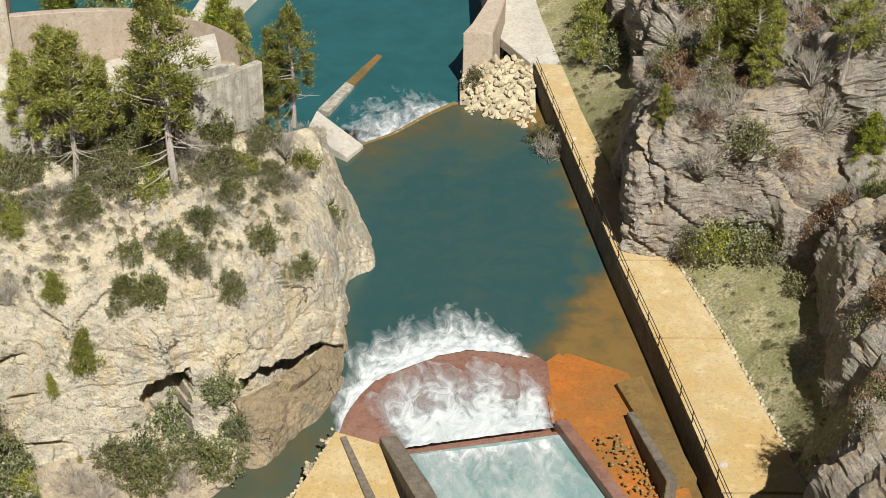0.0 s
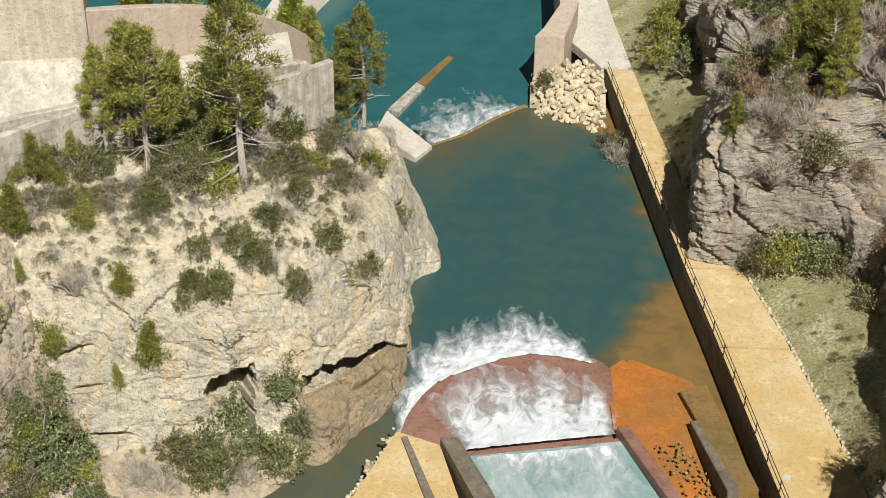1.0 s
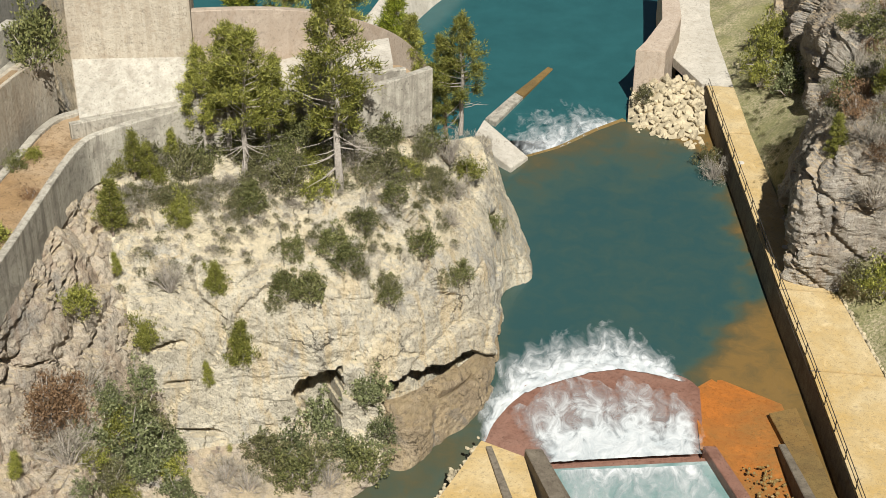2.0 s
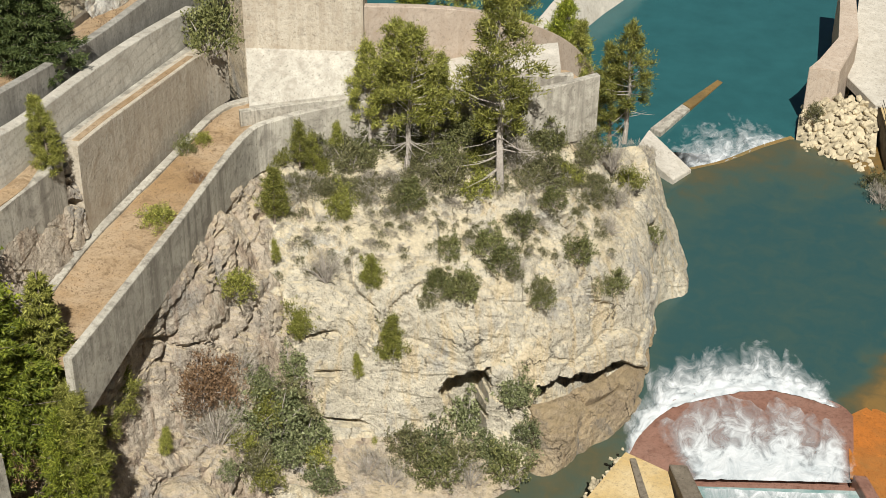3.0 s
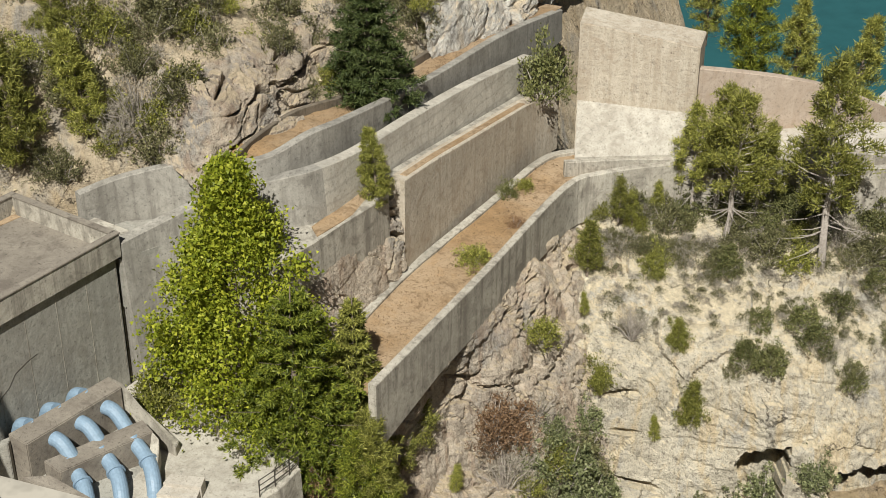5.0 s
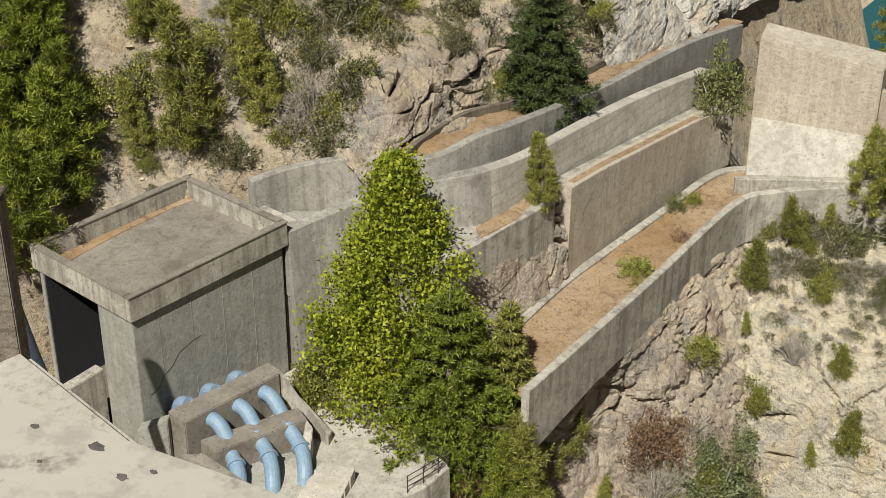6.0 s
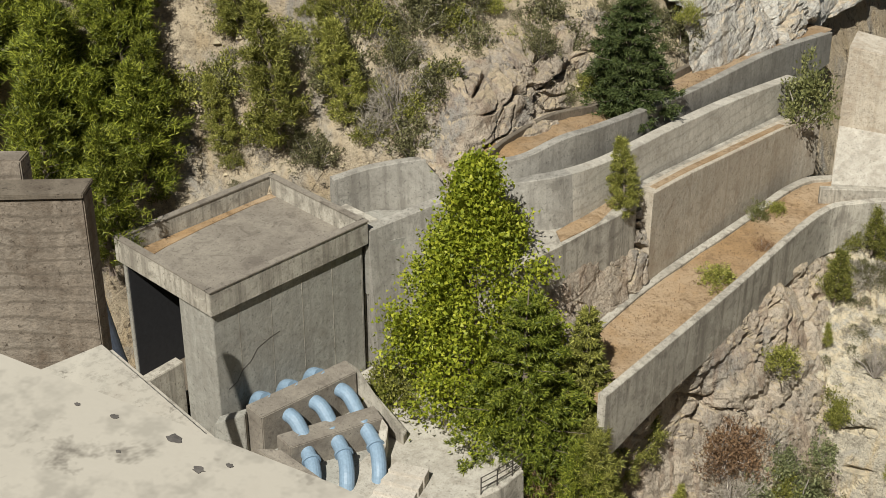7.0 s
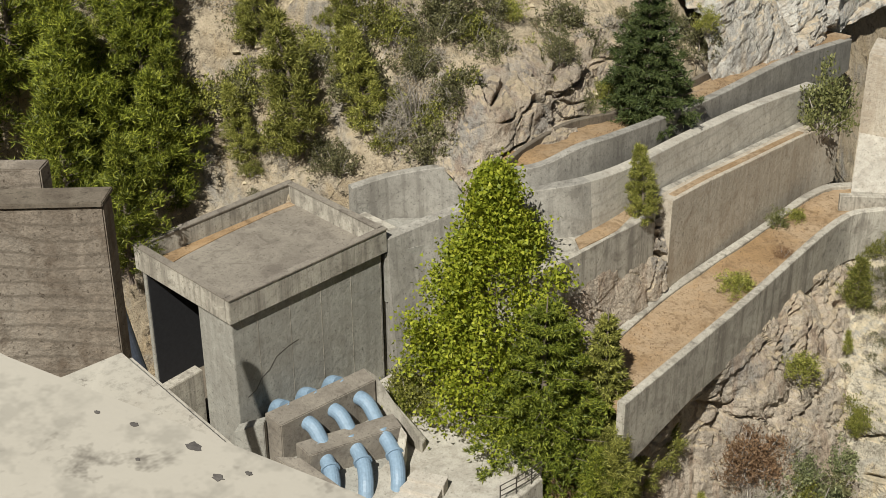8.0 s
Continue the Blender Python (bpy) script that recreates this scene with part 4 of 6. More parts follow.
part("terrace_kerb", wall_mesh("terrace_kerb", _kl, 26, 0.22, CONC_DARK), CONC_DARK, terraces)
_tv = []
for y in np.arange(63.5, 104, 0.5):
    for k in range(9):
        x = -48.2 + (lerp(y, [63.5, 65, 66, 67.5, 70], [2.4, 3.4, 4.0, 4.6, 5.0]) * k / 8)
        _tv.append((x, y, lerp(y, [60, 66, 76, 90, 104], [28.3, 30.3, 29.2, 28.0, 26.4]) + 0.15 * noise.fractal(Vector((x, y, 0)) * 0.7, 0.9, 2, 3)))
_tf = [(j * 9 + i, j * 9 + i + 1, (j + 1) * 9 + i + 1, (j + 1) * 9 + i) for j in range(len(_tv) // 9 - 1) for i in range(8)]
terrace = new("ground_terrace", mesh_of("ground_terrace", _tv, _tf, LITTER, True))
tagged(terrace, "upper terrace strewn with brown leaves", "terrace", kind="structure")

# ---- spillway mouth ----
mouth = thing("wall_spillway_mouth", (0, 0, 0), "ochre concrete spillway head wall with a pale apron", "spillway", kind="structure")
part("head_wall", solid([(-37.2, 92.4), (-29.0, 94.0), (-29.6, 97.0), (-38, 95.4)], 19, [30.3, 29.4, 29.4, 30.3], 0.06), CONC_BROWN, mouth)
bm = prism(bmesh.new(), [(-35.6, 88.6), (-28.6, 91.9), (-28.9, 94.2), (-37.2, 92.6)], 19, [22.0, 22.4, 24.6, 24.6])
part("apron", bm, CONC_LIGHT, mouth)
part("low_wall", wall_mesh("low_wall", [(-35.9, 87.6, 22.0), (-32, 90.2, 22.0), (-28.6, 91.6, 22.2), (-22, 96.5, 22.2), (-15, 99.5, 22.0)], 19, 0.4, CONC), CONC, mouth)
part("side_wall", wall_mesh("side_wall", smooth_line([(-29.4, 94.6, 27.6), (-26.5, 97, 26.9), (-23.5, 99.5, 26.0), (-20.5, 102.5, 24.5), (-17.5, 107, 21.5), (-15.8, 111, 18.0), (-15.0, 115, 14.0)], 5), 5, 0.6, CONC_PINK), CONC_PINK, mouth)
part("channel_floor", solid([(-28.6, 92.5), (-16, 99.8), (-17, 104), (-20.5, 102), (-29.2, 95)], 15, 22.3, 0.03), CONC_WHITE, mouth)

# ---- valve house ----
HS, HE, HN, HW = (-51.4, 46.5), (-49.9, 57.5), (-58.6, 58.6), (-59.9, 47.5)


def on_house(u, v):
    """Plan point: u along the front from the corner nearest the dam, v back from the front."""
    a, b = Vector(HE) - Vector(HS), Vector(HW) - Vector(HS)
    p = Vector(HS) + a.normalized() * u + b.normalized() * v
    return (p.x, p.y)


house = thing("valve_house", (0, 0, 0), "grey concrete valve house with a flat walled roof", "building")
part("wall", solid([on_house(*q) for q in ((0.25, 0.25), (10.85, 0.25), (10.85, 8.3), (8.6, 8.3), (8.6, 3.2), (0.25, 3.2))], 14, 26.5, 0.03), CONC_GREY, house)
part("side_wall", solid([on_house(*q) for q in ((0.25, 8.0), (8.6, 8.0), (8.6, 8.3), (0.25, 8.3))], 14, 26.5, 0.02), CONC_GREY, house)
# added panel: its black paints in the shade of the open bay
part("shade_panel", solid([on_house(*q) for q in ((0.3, 7.9), (8.5, 7.9), (8.5, 7.98), (0.3, 7.98))], 18.5, 26.45, 0.02), BAY_SHADE, house, "black panel that stands for the shade in the open bay")
part("roof", solid([on_house(*q) for q in ((0.3, 0.3), (10.8, 0.3), (10.8, 8.25), (0.3, 8.25))], 26.5, 26.78, 0.02), CONC_ROOF, house)
part("leaf_litter", solid([on_house(*q) for q in ((0.4, 6.9), (2.5, 7.3), (5.5, 7.6), (9.0, 7.75), (10.7, 7.6), (10.7, 8.15), (0.4, 8.15))], 26.77, 26.82, 0), LITTER, house, "brown drift of needles along the roof parapet")
for q in (((0, 0), (11.1, 0), (11.1, 0.35), (0, 0.35)), ((0, 8.2), (11.1, 8.2), (11.1, 8.55), (0, 8.55)), ((0, 0.36), (0.35, 0.36), (0.35, 8.19), (0, 8.19)), ((10.75, 0.36), (11.1, 0.36), (11.1, 8.19), (10.75, 8.19))):
    rim = part("parapet", solid([on_house(*k) for k in q], 26.45, 27.9, 0.03), CONC, house)
    c = np.mean(q, axis=0)
    part("coping", solid([on_house(k[0] + 0.05 * np.sign(k[0] - c[0]), k[1] + 0.05 * np.sign(k[1] - c[1])) for k in q], 27.9, 28.0, 0.02), CONC_ROOF, rim)
for u in np.arange(1.9, 10.8, 2.2):
    part("formwork_joint", solid([on_house(*k) for k in ((u, 0.235), (u + 0.03, 0.235), (u + 0.03, 0.26), (u, 0.26))], 19, 26.4, 0), CONC, house)
part("crack", tube(bmesh.new(), [(*on_house(u, 0.245), z) for u, z in ((0.9, 21.3), (1.5, 21.5), (1.9, 22.1), (2.5, 22.4), (3.0, 23.0), (3.9, 23.3), (4.6, 23.4))], 0.018, 4), RAIL, house, "dark crack across the front wall")
part("annex", solid([on_house(*k) for k in ((11.2, 0.5), (12.6, 0.7), (12.6, 3.5), (11.2, 3.5))], 14, 27.2, 0.04), CONC, house)
part("low_wall", solid([on_house(*k) for k in ((-2.9, 3.0), (0.2, 3.3), (0.2, 4.0), (-2.9, 3.7))], 14, 22.0, 0.04), CONC, house, "low concrete wall with a flat coping")
# dark floor colour paints in the shade that lies in the bay
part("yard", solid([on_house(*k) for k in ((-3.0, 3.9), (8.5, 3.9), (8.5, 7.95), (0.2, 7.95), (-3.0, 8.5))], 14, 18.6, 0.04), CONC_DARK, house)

# ---- pipe platform ----
platform = thing("platform", (0, 0, 0), "pale concrete platform beside the pipe outlets", "platform", kind="structure")
part("floor_slab", solid([(-50.8, 44.5), (-43, 45.2), (-39.8, 48.5), (-37.4, 52.0), (-37.2, 54.2), (-44.6, 55.8), (-50, 58)], 12, 18.0, 0.05), CONC_LIGHT, platform)
part("edge_wall", solid([(-46.6, 57.0), (-36.9, 54.6), (-37.1, 54.0), (-46.8, 56.2)], 12, [19.0, 18.5, 18.5, 19.0], 0.05), CONC_LIGHT, platform)
part("front_wall", wall_mesh("front_wall", smooth_line([(-48, 43.6, 18.3), (-43, 45.0, 18.3), (-39.6, 48.3, 18.3), (-37.2, 51.8, 18.3), (-36.8, 54.5, 18.4)], 5), 9, 0.4, CONC, 0.04), CONC, platform)
for k in range(4):
    part("step", solid([(-42.4 + 0.1 * k, 50.6 - 0.75 * k), (-40.6 + 0.2 * k, 51.2 - 0.75 * k), (-40.3 + 0.2 * k, 50.4 - 0.75 * k), (-42.3 + 0.1 * k, 49.8 - 0.75 * k)], 17.8, 18.75 - 0.18 * k, 0.02), CONC_WHITE, platform)

fence = thing("fence", (0, 0, 0), "thin dark iron guard rail on the platform edge", "railing")
_fp = [(-37.45, 51.6), (-37.2, 52.7), (-37.0, 53.8), (-36.95, 54.6)]
for h in (0.4, 0.75, 1.1):
    part("rail", tube(bmesh.new(), [(x, y, 18.3 + h) for x, y in _fp], 0.03, 6), RAIL, fence)
for x, y in _fp:
    part("post", tube(bmesh.new(), [(x, y, 18.2), (x, y, 19.42)], 0.035, 6), RAIL, fence)

anchor = thing("pipe_anchor", (0, 0, 0), "stepped concrete anchor blocks holding three pipes", "anchor block")
part("upper_beam", solid([(-49.9, 47.0), (-48.5, 53.6), (-47.4, 53.3), (-48.6, 46.9)], 16, [21.2, 21.2, 21.0, 21.0], 0.05), CONC_ROOF, anchor)
part("middle_beam", solid([(-48.0, 47.3), (-45.6, 52.6), (-44.5, 52.1), (-46.7, 47.0)], 16, [19.9, 19.9, 19.8, 19.8], 0.05), CONC_ROOF, anchor)
part("lower_beam", solid([(-48.6, 46.2), (-43.0, 45.7), (-42.9, 46.7), (-47.4, 47.0)], 14, [19.4, 18.9, 18.9, 19.4], 0.05), CONC_ROOF, anchor)
part("side_wall", solid([(-48.5, 53.6), (-47.4, 53.4), (-43.6, 52.7), (-43.8, 53.3)], 14, [21.2, 21.2, 18.6, 18.6], 0.04), CONC, anchor)
part("middle_wall", solid([(-44.6, 52.1), (-44.0, 51.9), (-42.6, 49.6), (-43.2, 49.4)], 14, [19.8, 19.6, 18.3, 18.3], 0.04), CONC, anchor)
part("floor", solid([(-49, 47), (-47.9, 53.2), (-44, 52.4), (-43.2, 46.2)], 14, [18.6, 18.6, 17.9, 17.9], 0.03), CONC_GREY, anchor)
for k in range(3):
    pipe = thing("pipe", (0, 0, 0), "blue painted steel pipe with a bolted flange", "pipe", "pipes of the outlet")
    a = Vector((-48.9 + 0.40 * k, 48.6 + 1.75 * k, 20.4))
    pts = smooth_line([a + Vector((-0.8, -0.2, 0.45)), a, a + Vector((1.0, 0.0, -0.1)), a + Vector((1.7, -0.1, -0.7)), a + Vector((2.3, -0.25, -1.4))], 5)
    part("upper_run", tube(bmesh.new(), pts, 0.42, 18), PIPE, pipe)
    b = Vector((-46.3 + 0.95 * k, 47.9 + 1.55 * k, 19.1))
    pts = smooth_line([b + Vector((-0.9, 0.3, 0.4)), b, b + Vector((0.8, -0.5, -0.25)), b + Vector((1.5, -1.2, -0.8)), b + Vector((1.8, -1.7, -1.8))], 5)
    low = part("lower_run", tube(bmesh.new(), pts, 0.42, 18), PIPE, pipe)
    d = (Vector(pts[9]) - Vector(pts[8])).normalized()
    fl = part("flange", tube(bmesh.new(), [Vector(pts[8]) - d * 0.07, Vector(pts[8]) + d * 0.07], 0.52, 20), PIPE, low)
    part("elbow", tube(bmesh.new(), smooth_line([a + Vector((-2.0, 0, -0.9)), a + Vector((-1.5, -0.1, 0.15)), a + Vector((-0.8, -0.2, 0.45))], 6), 0.42, 16), PIPE, pipe)
stained = thing("retaining_wall", (0, 0, 0), "dark streaked concrete wall below the valve house", "retaining wall")
part("wall", solid([(-51.2, 46.3), (-49.9, 47.2), (-49.6, 46.6), (-50.9, 45.6)], 12, [20.3, 20.9, 20.9, 20.3], 0.04), CONC_GREY, stained)

# ---- dam: crest, parapet and tower ----
dam = thing("wall_dam", (0, 0, 0), "pale worn concrete dam crest with its parapet", "dam", kind="structure")
part("coping", solid([(-14, 0.70), (-1.34, 0.86), (-0.85, 0.92), (0.5, 0.98), (14, 0.9), (14, 0.45), (-14, 0.25)], 68.1, 69.0, 0.01), CONC_CREST, dam)
part("cornice", solid([(-5.6, 0.9), (-5.0, 3.85), (-3.95, 3.62), (-2.6, 0.9)], 65.2, 66.0, 0.05), CONC_CREST, dam)
part("crest_road", solid([(-60, 0.4), (45, 0.4), (45, -6), (-60, -6)], 66.5, 68.1, 0.05), CONC_LIGHT, dam)
part("body", solid([(-60, 0.0), (45, 0.0), (45, -9), (-60, -9)], -8, 66.5, 0.0), CONC, dam)

tower = thing("dam_tower", (0, 0, 0), "rough board-marked concrete side wall of the dam", "wall")
part("block", solid([(-23.8, 18.2), (-36.5, 8.0), (-36.9, 8.5), (-24.1, 18.7)], 4, [54.55, 54.3, 54.3, 54.55], 0.03), CONC_BOARD, tower)
part("upper_block", solid([(-25.75, 18.14), (-37.5, 8.9), (-37.8, 9.3), (-26.0, 18.6)], 50, 54.85, 0.03), CONC_BOARD, tower)
part("coping", solid([(-23.75, 18.15), (-36.5, 7.95), (-37.0, 8.55), (-24.15, 18.8)], [54.55, 54.3, 54.3, 54.55], [54.67, 54.42, 54.42, 54.67], 0.02), CONC_DARK, tower)
penstock = thing("penstock", (0, 0, 0), "dark blue inclined steel penstock", "pipe")
part("pipe_run", tube(bmesh.new(), [(-47.9, 36.1, 37.5), (-47.55, 36.6, 33.5), (-47.3, 36.9, 31.3), (-46.8, 37.5, 27.5)], 0.28, 14), RAIL_BLUE, penstock)
for x, y, r in ((-1.17, 0.85, 0.0025), (-1.12, 0.86, 0.0035), (-1.04, 0.872, 0.006), (-1.07, 0.82, 0.002), (-0.98, 0.85, 0.005), (-0.96, 0.875, 0.003)):
    spot = thing("lichen_spot", (x, y, 69.0), "small dark lichen patch on the parapet", "lichen", "lichen on the parapet")
    bm = bmesh.new()
    ring = [bm.verts.new((1.5 * r * math.cos(k * 0.449) * (1 + 0.7 * noise.noise(Vector((k * 0.9, r * 900, 0)))), r * math.sin(k * 0.449) * (1 + 0.7 * noise.noise(Vector((k * 0.9, r * 900, 5)))), 0.001)) for k in range(14)]
    bm.faces.new(ring)
    low = bmesh.ops.extrude_face_region(bm, geom=bm.faces[:])
    for e in low["geom"]:
        if isinstance(e, bmesh.types.BMVert):
            e.co.z -= 0.004
    part("patch", bm, LICHEN, spot)


# ---- vegetation ----
def unit(a):
    return a / (np.linalg.norm(a, axis=-1, keepdims=True) + 1e-9)


def blades(rng, base, way, length, width):
    """Lens-shaped leaves or needle tufts: one triangle each, from base along way."""
    n = len(base)
    side = unit(np.cross(way, unit(rng.normal(size=(n, 3)))))
    length = length * rng.uniform(0.7, 1.3, (n, 1))
    width = width * rng.uniform(0.7, 1.3, (n, 1))
    low = base + way * length * 0.12
    v = np.stack([low - side * width * 0.6, base + way * length, low + side * width * 0.6], 1).reshape(-1, 3)
    return v, np.arange(3 * n).reshape(-1, 3)


def leaf_mesh(name, v, f, material):
    me = bpy.data.meshes.new(name)
    me.vertices.add(len(v))
    me.vertices.foreach_set("co", v.astype(np.float32).ravel())
    me.loops.add(f.size)
    me.loops.foreach_set("vertex_index", f.astype(np.int32).ravel())
    me.polygons.add(len(f))
    me.polygons.foreach_set("loop_start", np.arange(0, f.size, 3, dtype=np.int32))
    me.materials.append(material)
    me.update(calc_edges=True)
    return me


def tufts(rng, centres, outward, each, spread, length, width, lift=0.35):
    """Clusters of blades round centres, leaning outward and up."""
    c = np.repeat(centres, each, axis=0)
    o = np.repeat(outward, each, axis=0)
    way = unit(rng.normal(size=c.shape) * 0.8 + o * 0.7 + np.array([0, 0, lift]))
    return blades(rng, c + rng.normal(size=c.shape) * spread, way, length, width)


def trunk_bm(rng, height, radius, lean, limbs, seg=7):
    bm = bmesh.new()
    k = 7
    pts = [(lean[0] * (i / k) ** 1.5 + rng.normal() * 0.05, lean[1] * (i / k) ** 1.5 + rng.normal() * 0.05, height * i / k - 0.3 * (i == 0)) for i in range(k + 1)]
    tube(bm, pts, [radius * (1.25 - i / k * 1.15) for i in range(k + 1)], seg)
    for a, b, r in limbs:
        m = (np.array(a) + np.array(b)) / 2 + np.array([0, 0, -0.06 * np.linalg.norm(np.array(b) - np.array(a))])
        tube(bm, [a, tuple(m), b], [r, r * 0.7, r * 0.25], 4, False)
    return bm


def pine_tree(name, seed, height, crown_from, reach, label, category="pine", shape=0.75, material=None, bark=None, count=64, tuft=19, blade=(0.30, 0.05), bare=6, inner=0.35):
    rng = np.random.default_rng(seed)
    tree = thing(name, (0, 0, 0), label, category)
    lean = rng.normal(size=2) * 0.03 * height
    limbs, cen, out = [], [], []
    for i in range(count):
        t = crown_from + (0.98 - crown_from) * (i + rng.uniform()) / count
        az = i * 2.4 + rng.normal() * 0.5
        fall = (1 - (t - crown_from) / (1 - crown_from)) ** shape
        belly = min(1.0, 0.45 + 2.2 * (t - crown_from) / (1 - crown_from))
        ln = max(0.35, reach * fall * belly * rng.uniform(0.55, 1.2))
        rise = rng.uniform(0.05, 0.55) + 0.5 * t
        d = np.array([math.cos(az), math.sin(az), rise])
        a = np.array([lean[0] * t ** 1.5, lean[1] * t ** 1.5, t * height])
        b = a + d / np.linalg.norm(d) * ln
        limbs.append((tuple(a), tuple(b), 0.012 * height * (1.15 - t) * 0.35 + 0.012))
        n = int(5 + ln * 5)
        s = rng.uniform(inner, 1.05, (n, 1))
        side = rng.normal(size=(n, 3)) * np.array([0.26, 0.26, 0.16]) * (0.25 + 0.32 * ln)
        cen.append(a + (b - a) * s + side)
        out.append(np.repeat(unit(d[None]), n, 0))
    cen.append(np.array([[lean[0], lean[1], height * 0.97]]) + rng.normal(size=(8, 3)) * np.array([0.1, 0.1, 0.3]))
    out.append(np.tile([[0, 0, 1.0]], (8, 1)))
    for i in range(bare):
        t = crown_from * rng.uniform(0.35, 1.0)
        az = rng.uniform(0, 6.28)
        a = np.array([lean[0] * t ** 1.5, lean[1] * t ** 1.5, t * height])
        limbs.append((tuple(a), tuple(a + np.array([math.cos(az), math.sin(az), rng.uniform(-0.4, 0.1)]) * reach * rng.uniform(0.4, 0.8)), 0.03))
    part("trunk", trunk_bm(rng, height, 0.014 * height + 0.03, lean, limbs), bark or BARK, tree)
    v, f = tufts(rng, np.vstack(cen), np.vstack(out), tuft, 0.13, *blade)
    part("crown", leaf_mesh("crown", v, f, material or PINE), None, tree)
    return tree


def plane_tree(seed, height, radius, label):
    rng = np.random.default_rng(seed)
    tree = thing("plane_tree", (0, 0, 0), label, "tree")
    cen, limbs = [], []
    for i in range(860):
        t = rng.uniform(0.10, 1.0)
        r = radius * (1 - t) ** 0.72 * min(1, 0.55 + 1.9 * t) * (0.98 + 0.14 * math.sin(11 * t + 1))
        az = rng.uniform(0, 6.28)
        k = math.sqrt(rng.uniform(0.25, 1.05))
        lump = 1 + 0.42 * noise.noise(Vector((math.cos(az) * 2.0, math.sin(az) * 2.0, t * 6)))
        p = np.array([math.cos(az) * r * k * lump, math.sin(az) * r * k * lump, t * height])
        if noise.noise(Vector(p) * 0.55) < -0.14 and k > 0.7:
            continue
        cen.append(p)
        if i % 6 == 0:
            limbs.append(((0, 0, max(0.5, p[2] - 0.55 * np.linalg.norm(p[:2]) - 0.5)), tuple(p), 0.05))
    cen = np.array(cen)
    out = unit(cen * np.array([1, 1, 0.0]) + np.array([0, 0, 0.8]))
    part("trunk", trunk_bm(rng, height * 0.92, 0.26, (0, 0), limbs), BARK, tree)
    v, f = tufts(rng, cen, out, 66, 0.42, 0.22, 0.19, 0.1)
    part("crown", leaf_mesh("crown", v, f, BROAD), None, tree)
    return tree


def fir_tree(name, seed, height, radius, label, material, tiers=17):
    """A conifer with drooping flat sprays in tiers."""
    rng = np.random.default_rng(seed)
    tree = thing(name, (0, 0, 0), label, "conifer")
    limbs, cen, out = [], [], []
    for i in range(tiers):
        t = 0.05 + 0.93 * i / tiers
        r = radius * (1 - t) ** 0.85 + 0.15
        m = int(8 + 12 * (1 - t))
        for k in range(m):
            az = k / m * 6.28 + i * 0.9 + rng.normal() * 0.15
            ln = r * rng.uniform(0.75, 1.15)
            d = np.array([math.cos(az), math.sin(az), 0.12 + 0.5 * t])
            a = np.array([0, 0, t * height])
            b = a + d * ln
            limbs.append((tuple(a), tuple(b), 0.03))
            n = int(5 + ln * 6)
            s = rng.uniform(0.2, 1.0, (n, 1))
            q = a + (b - a) * s
            q[:, 2] -= 0.22 * ln * s[:, 0] ** 2
            w = np.array([-d[1], d[0], 0]) * rng.normal(size=(n, 1)) * 0.25 * ln * (1.1 - s)
            cen.append(q + w)
            out.append(np.repeat(unit((d * np.array([1, 1, 0.2]))[None]), n, 0))
    part("trunk", trunk_bm(rng, height, 0.02 * height, (0, 0), limbs[::3]), BARK, tree)
    v, f = tufts(rng, np.vstack(cen), np.vstack(out), 12, 0.07, 0.32, 0.075, -0.05)
    part("crown", leaf_mesh("crown", v, f, material), None, tree)
    return tree


def shrub(name, seed, label, material, tall=1.0, leaf=(0.085, 0.03), clumps=170, each=13, category="shrub", twigs=14):
    rng = np.random.default_rng(seed)
    bush = thing(name, (0, 0, 0), label, category)
    az, k = rng.uniform(0, 6.28, clumps), np.sqrt(rng.uniform(0.05, 1, clumps))
    el = rng.uniform(0, 1, clumps)
    lump = np.array([1 + 0.9 * noise.noise(Vector((math.cos(a) * 1.6, math.sin(a) * 1.6, e * 2 + seed))) for a, e in zip(az, el)])
    r = 0.66 * lump * np.sqrt(np.maximum(0.05, 1 - (el - 0.25) ** 2 / 0.65))
    cen = np.stack([np.cos(az) * r * k, np.sin(az) * r * k, tall * (0.08 + 0.92 * el * lump * 0.9)], 1)
    out = unit(cen + np.array([0, 0, 0.2]))
    bm = bmesh.new()
    for i in range(twigs):
        p = cen[i]
        tube(bm, [(p[0] * 0.1, p[1] * 0.1, -0.25), tuple(p * np.array([0.6, 0.6, 0.55])), tuple(p)], [0.03, 0.02, 0.008], 4, False)
    part("stem", bm, BARK_PALE, bush)
    v, f = tufts(rng, cen, out, each, 0.06, *leaf)
    part("foliage", leaf_mesh("foliage", v, f, material), None, bush)
    return bush


_rng = np.random.default_rng(5)


def tree_of(ob):
    return BVHTree.FromPolygons([v.co for v in ob.data.vertices], [p.vertices[:] for p in ob.data.polygons])


SURFACES = [tree_of(o) for o in (headland, gully, hillside, mountain)]


def ground_at(x, y, which):
    """Height of the rock under a plan point."""
    hit = SURFACES[which].ray_cast(Vector((x, y, 120)), Vector((0, 0, -1)))[0]
    return hit.z if hit else None



class Kind:
    """A plant built once at first use, then copied to each place."""

    def __init__(self, builder):
        self.builder, self.ob = builder, None

    def put(self, x, y, z, size=1.0, sink=0.15, squash=1.0, label=""):
        m = pose(x, y, z - sink, _rng.normal() * 2, _rng.normal() * 2, _rng.uniform(0, 360)) @ Matrix.Diagonal((size, size, size * squash, 1))
        if self.ob is None:
            self.ob = self.builder()
            ob = self.ob
        else:
            ob = copy_thing(self.ob, Matrix.Identity(4))
        ob.matrix_basis = m
        return tagged(ob, label)


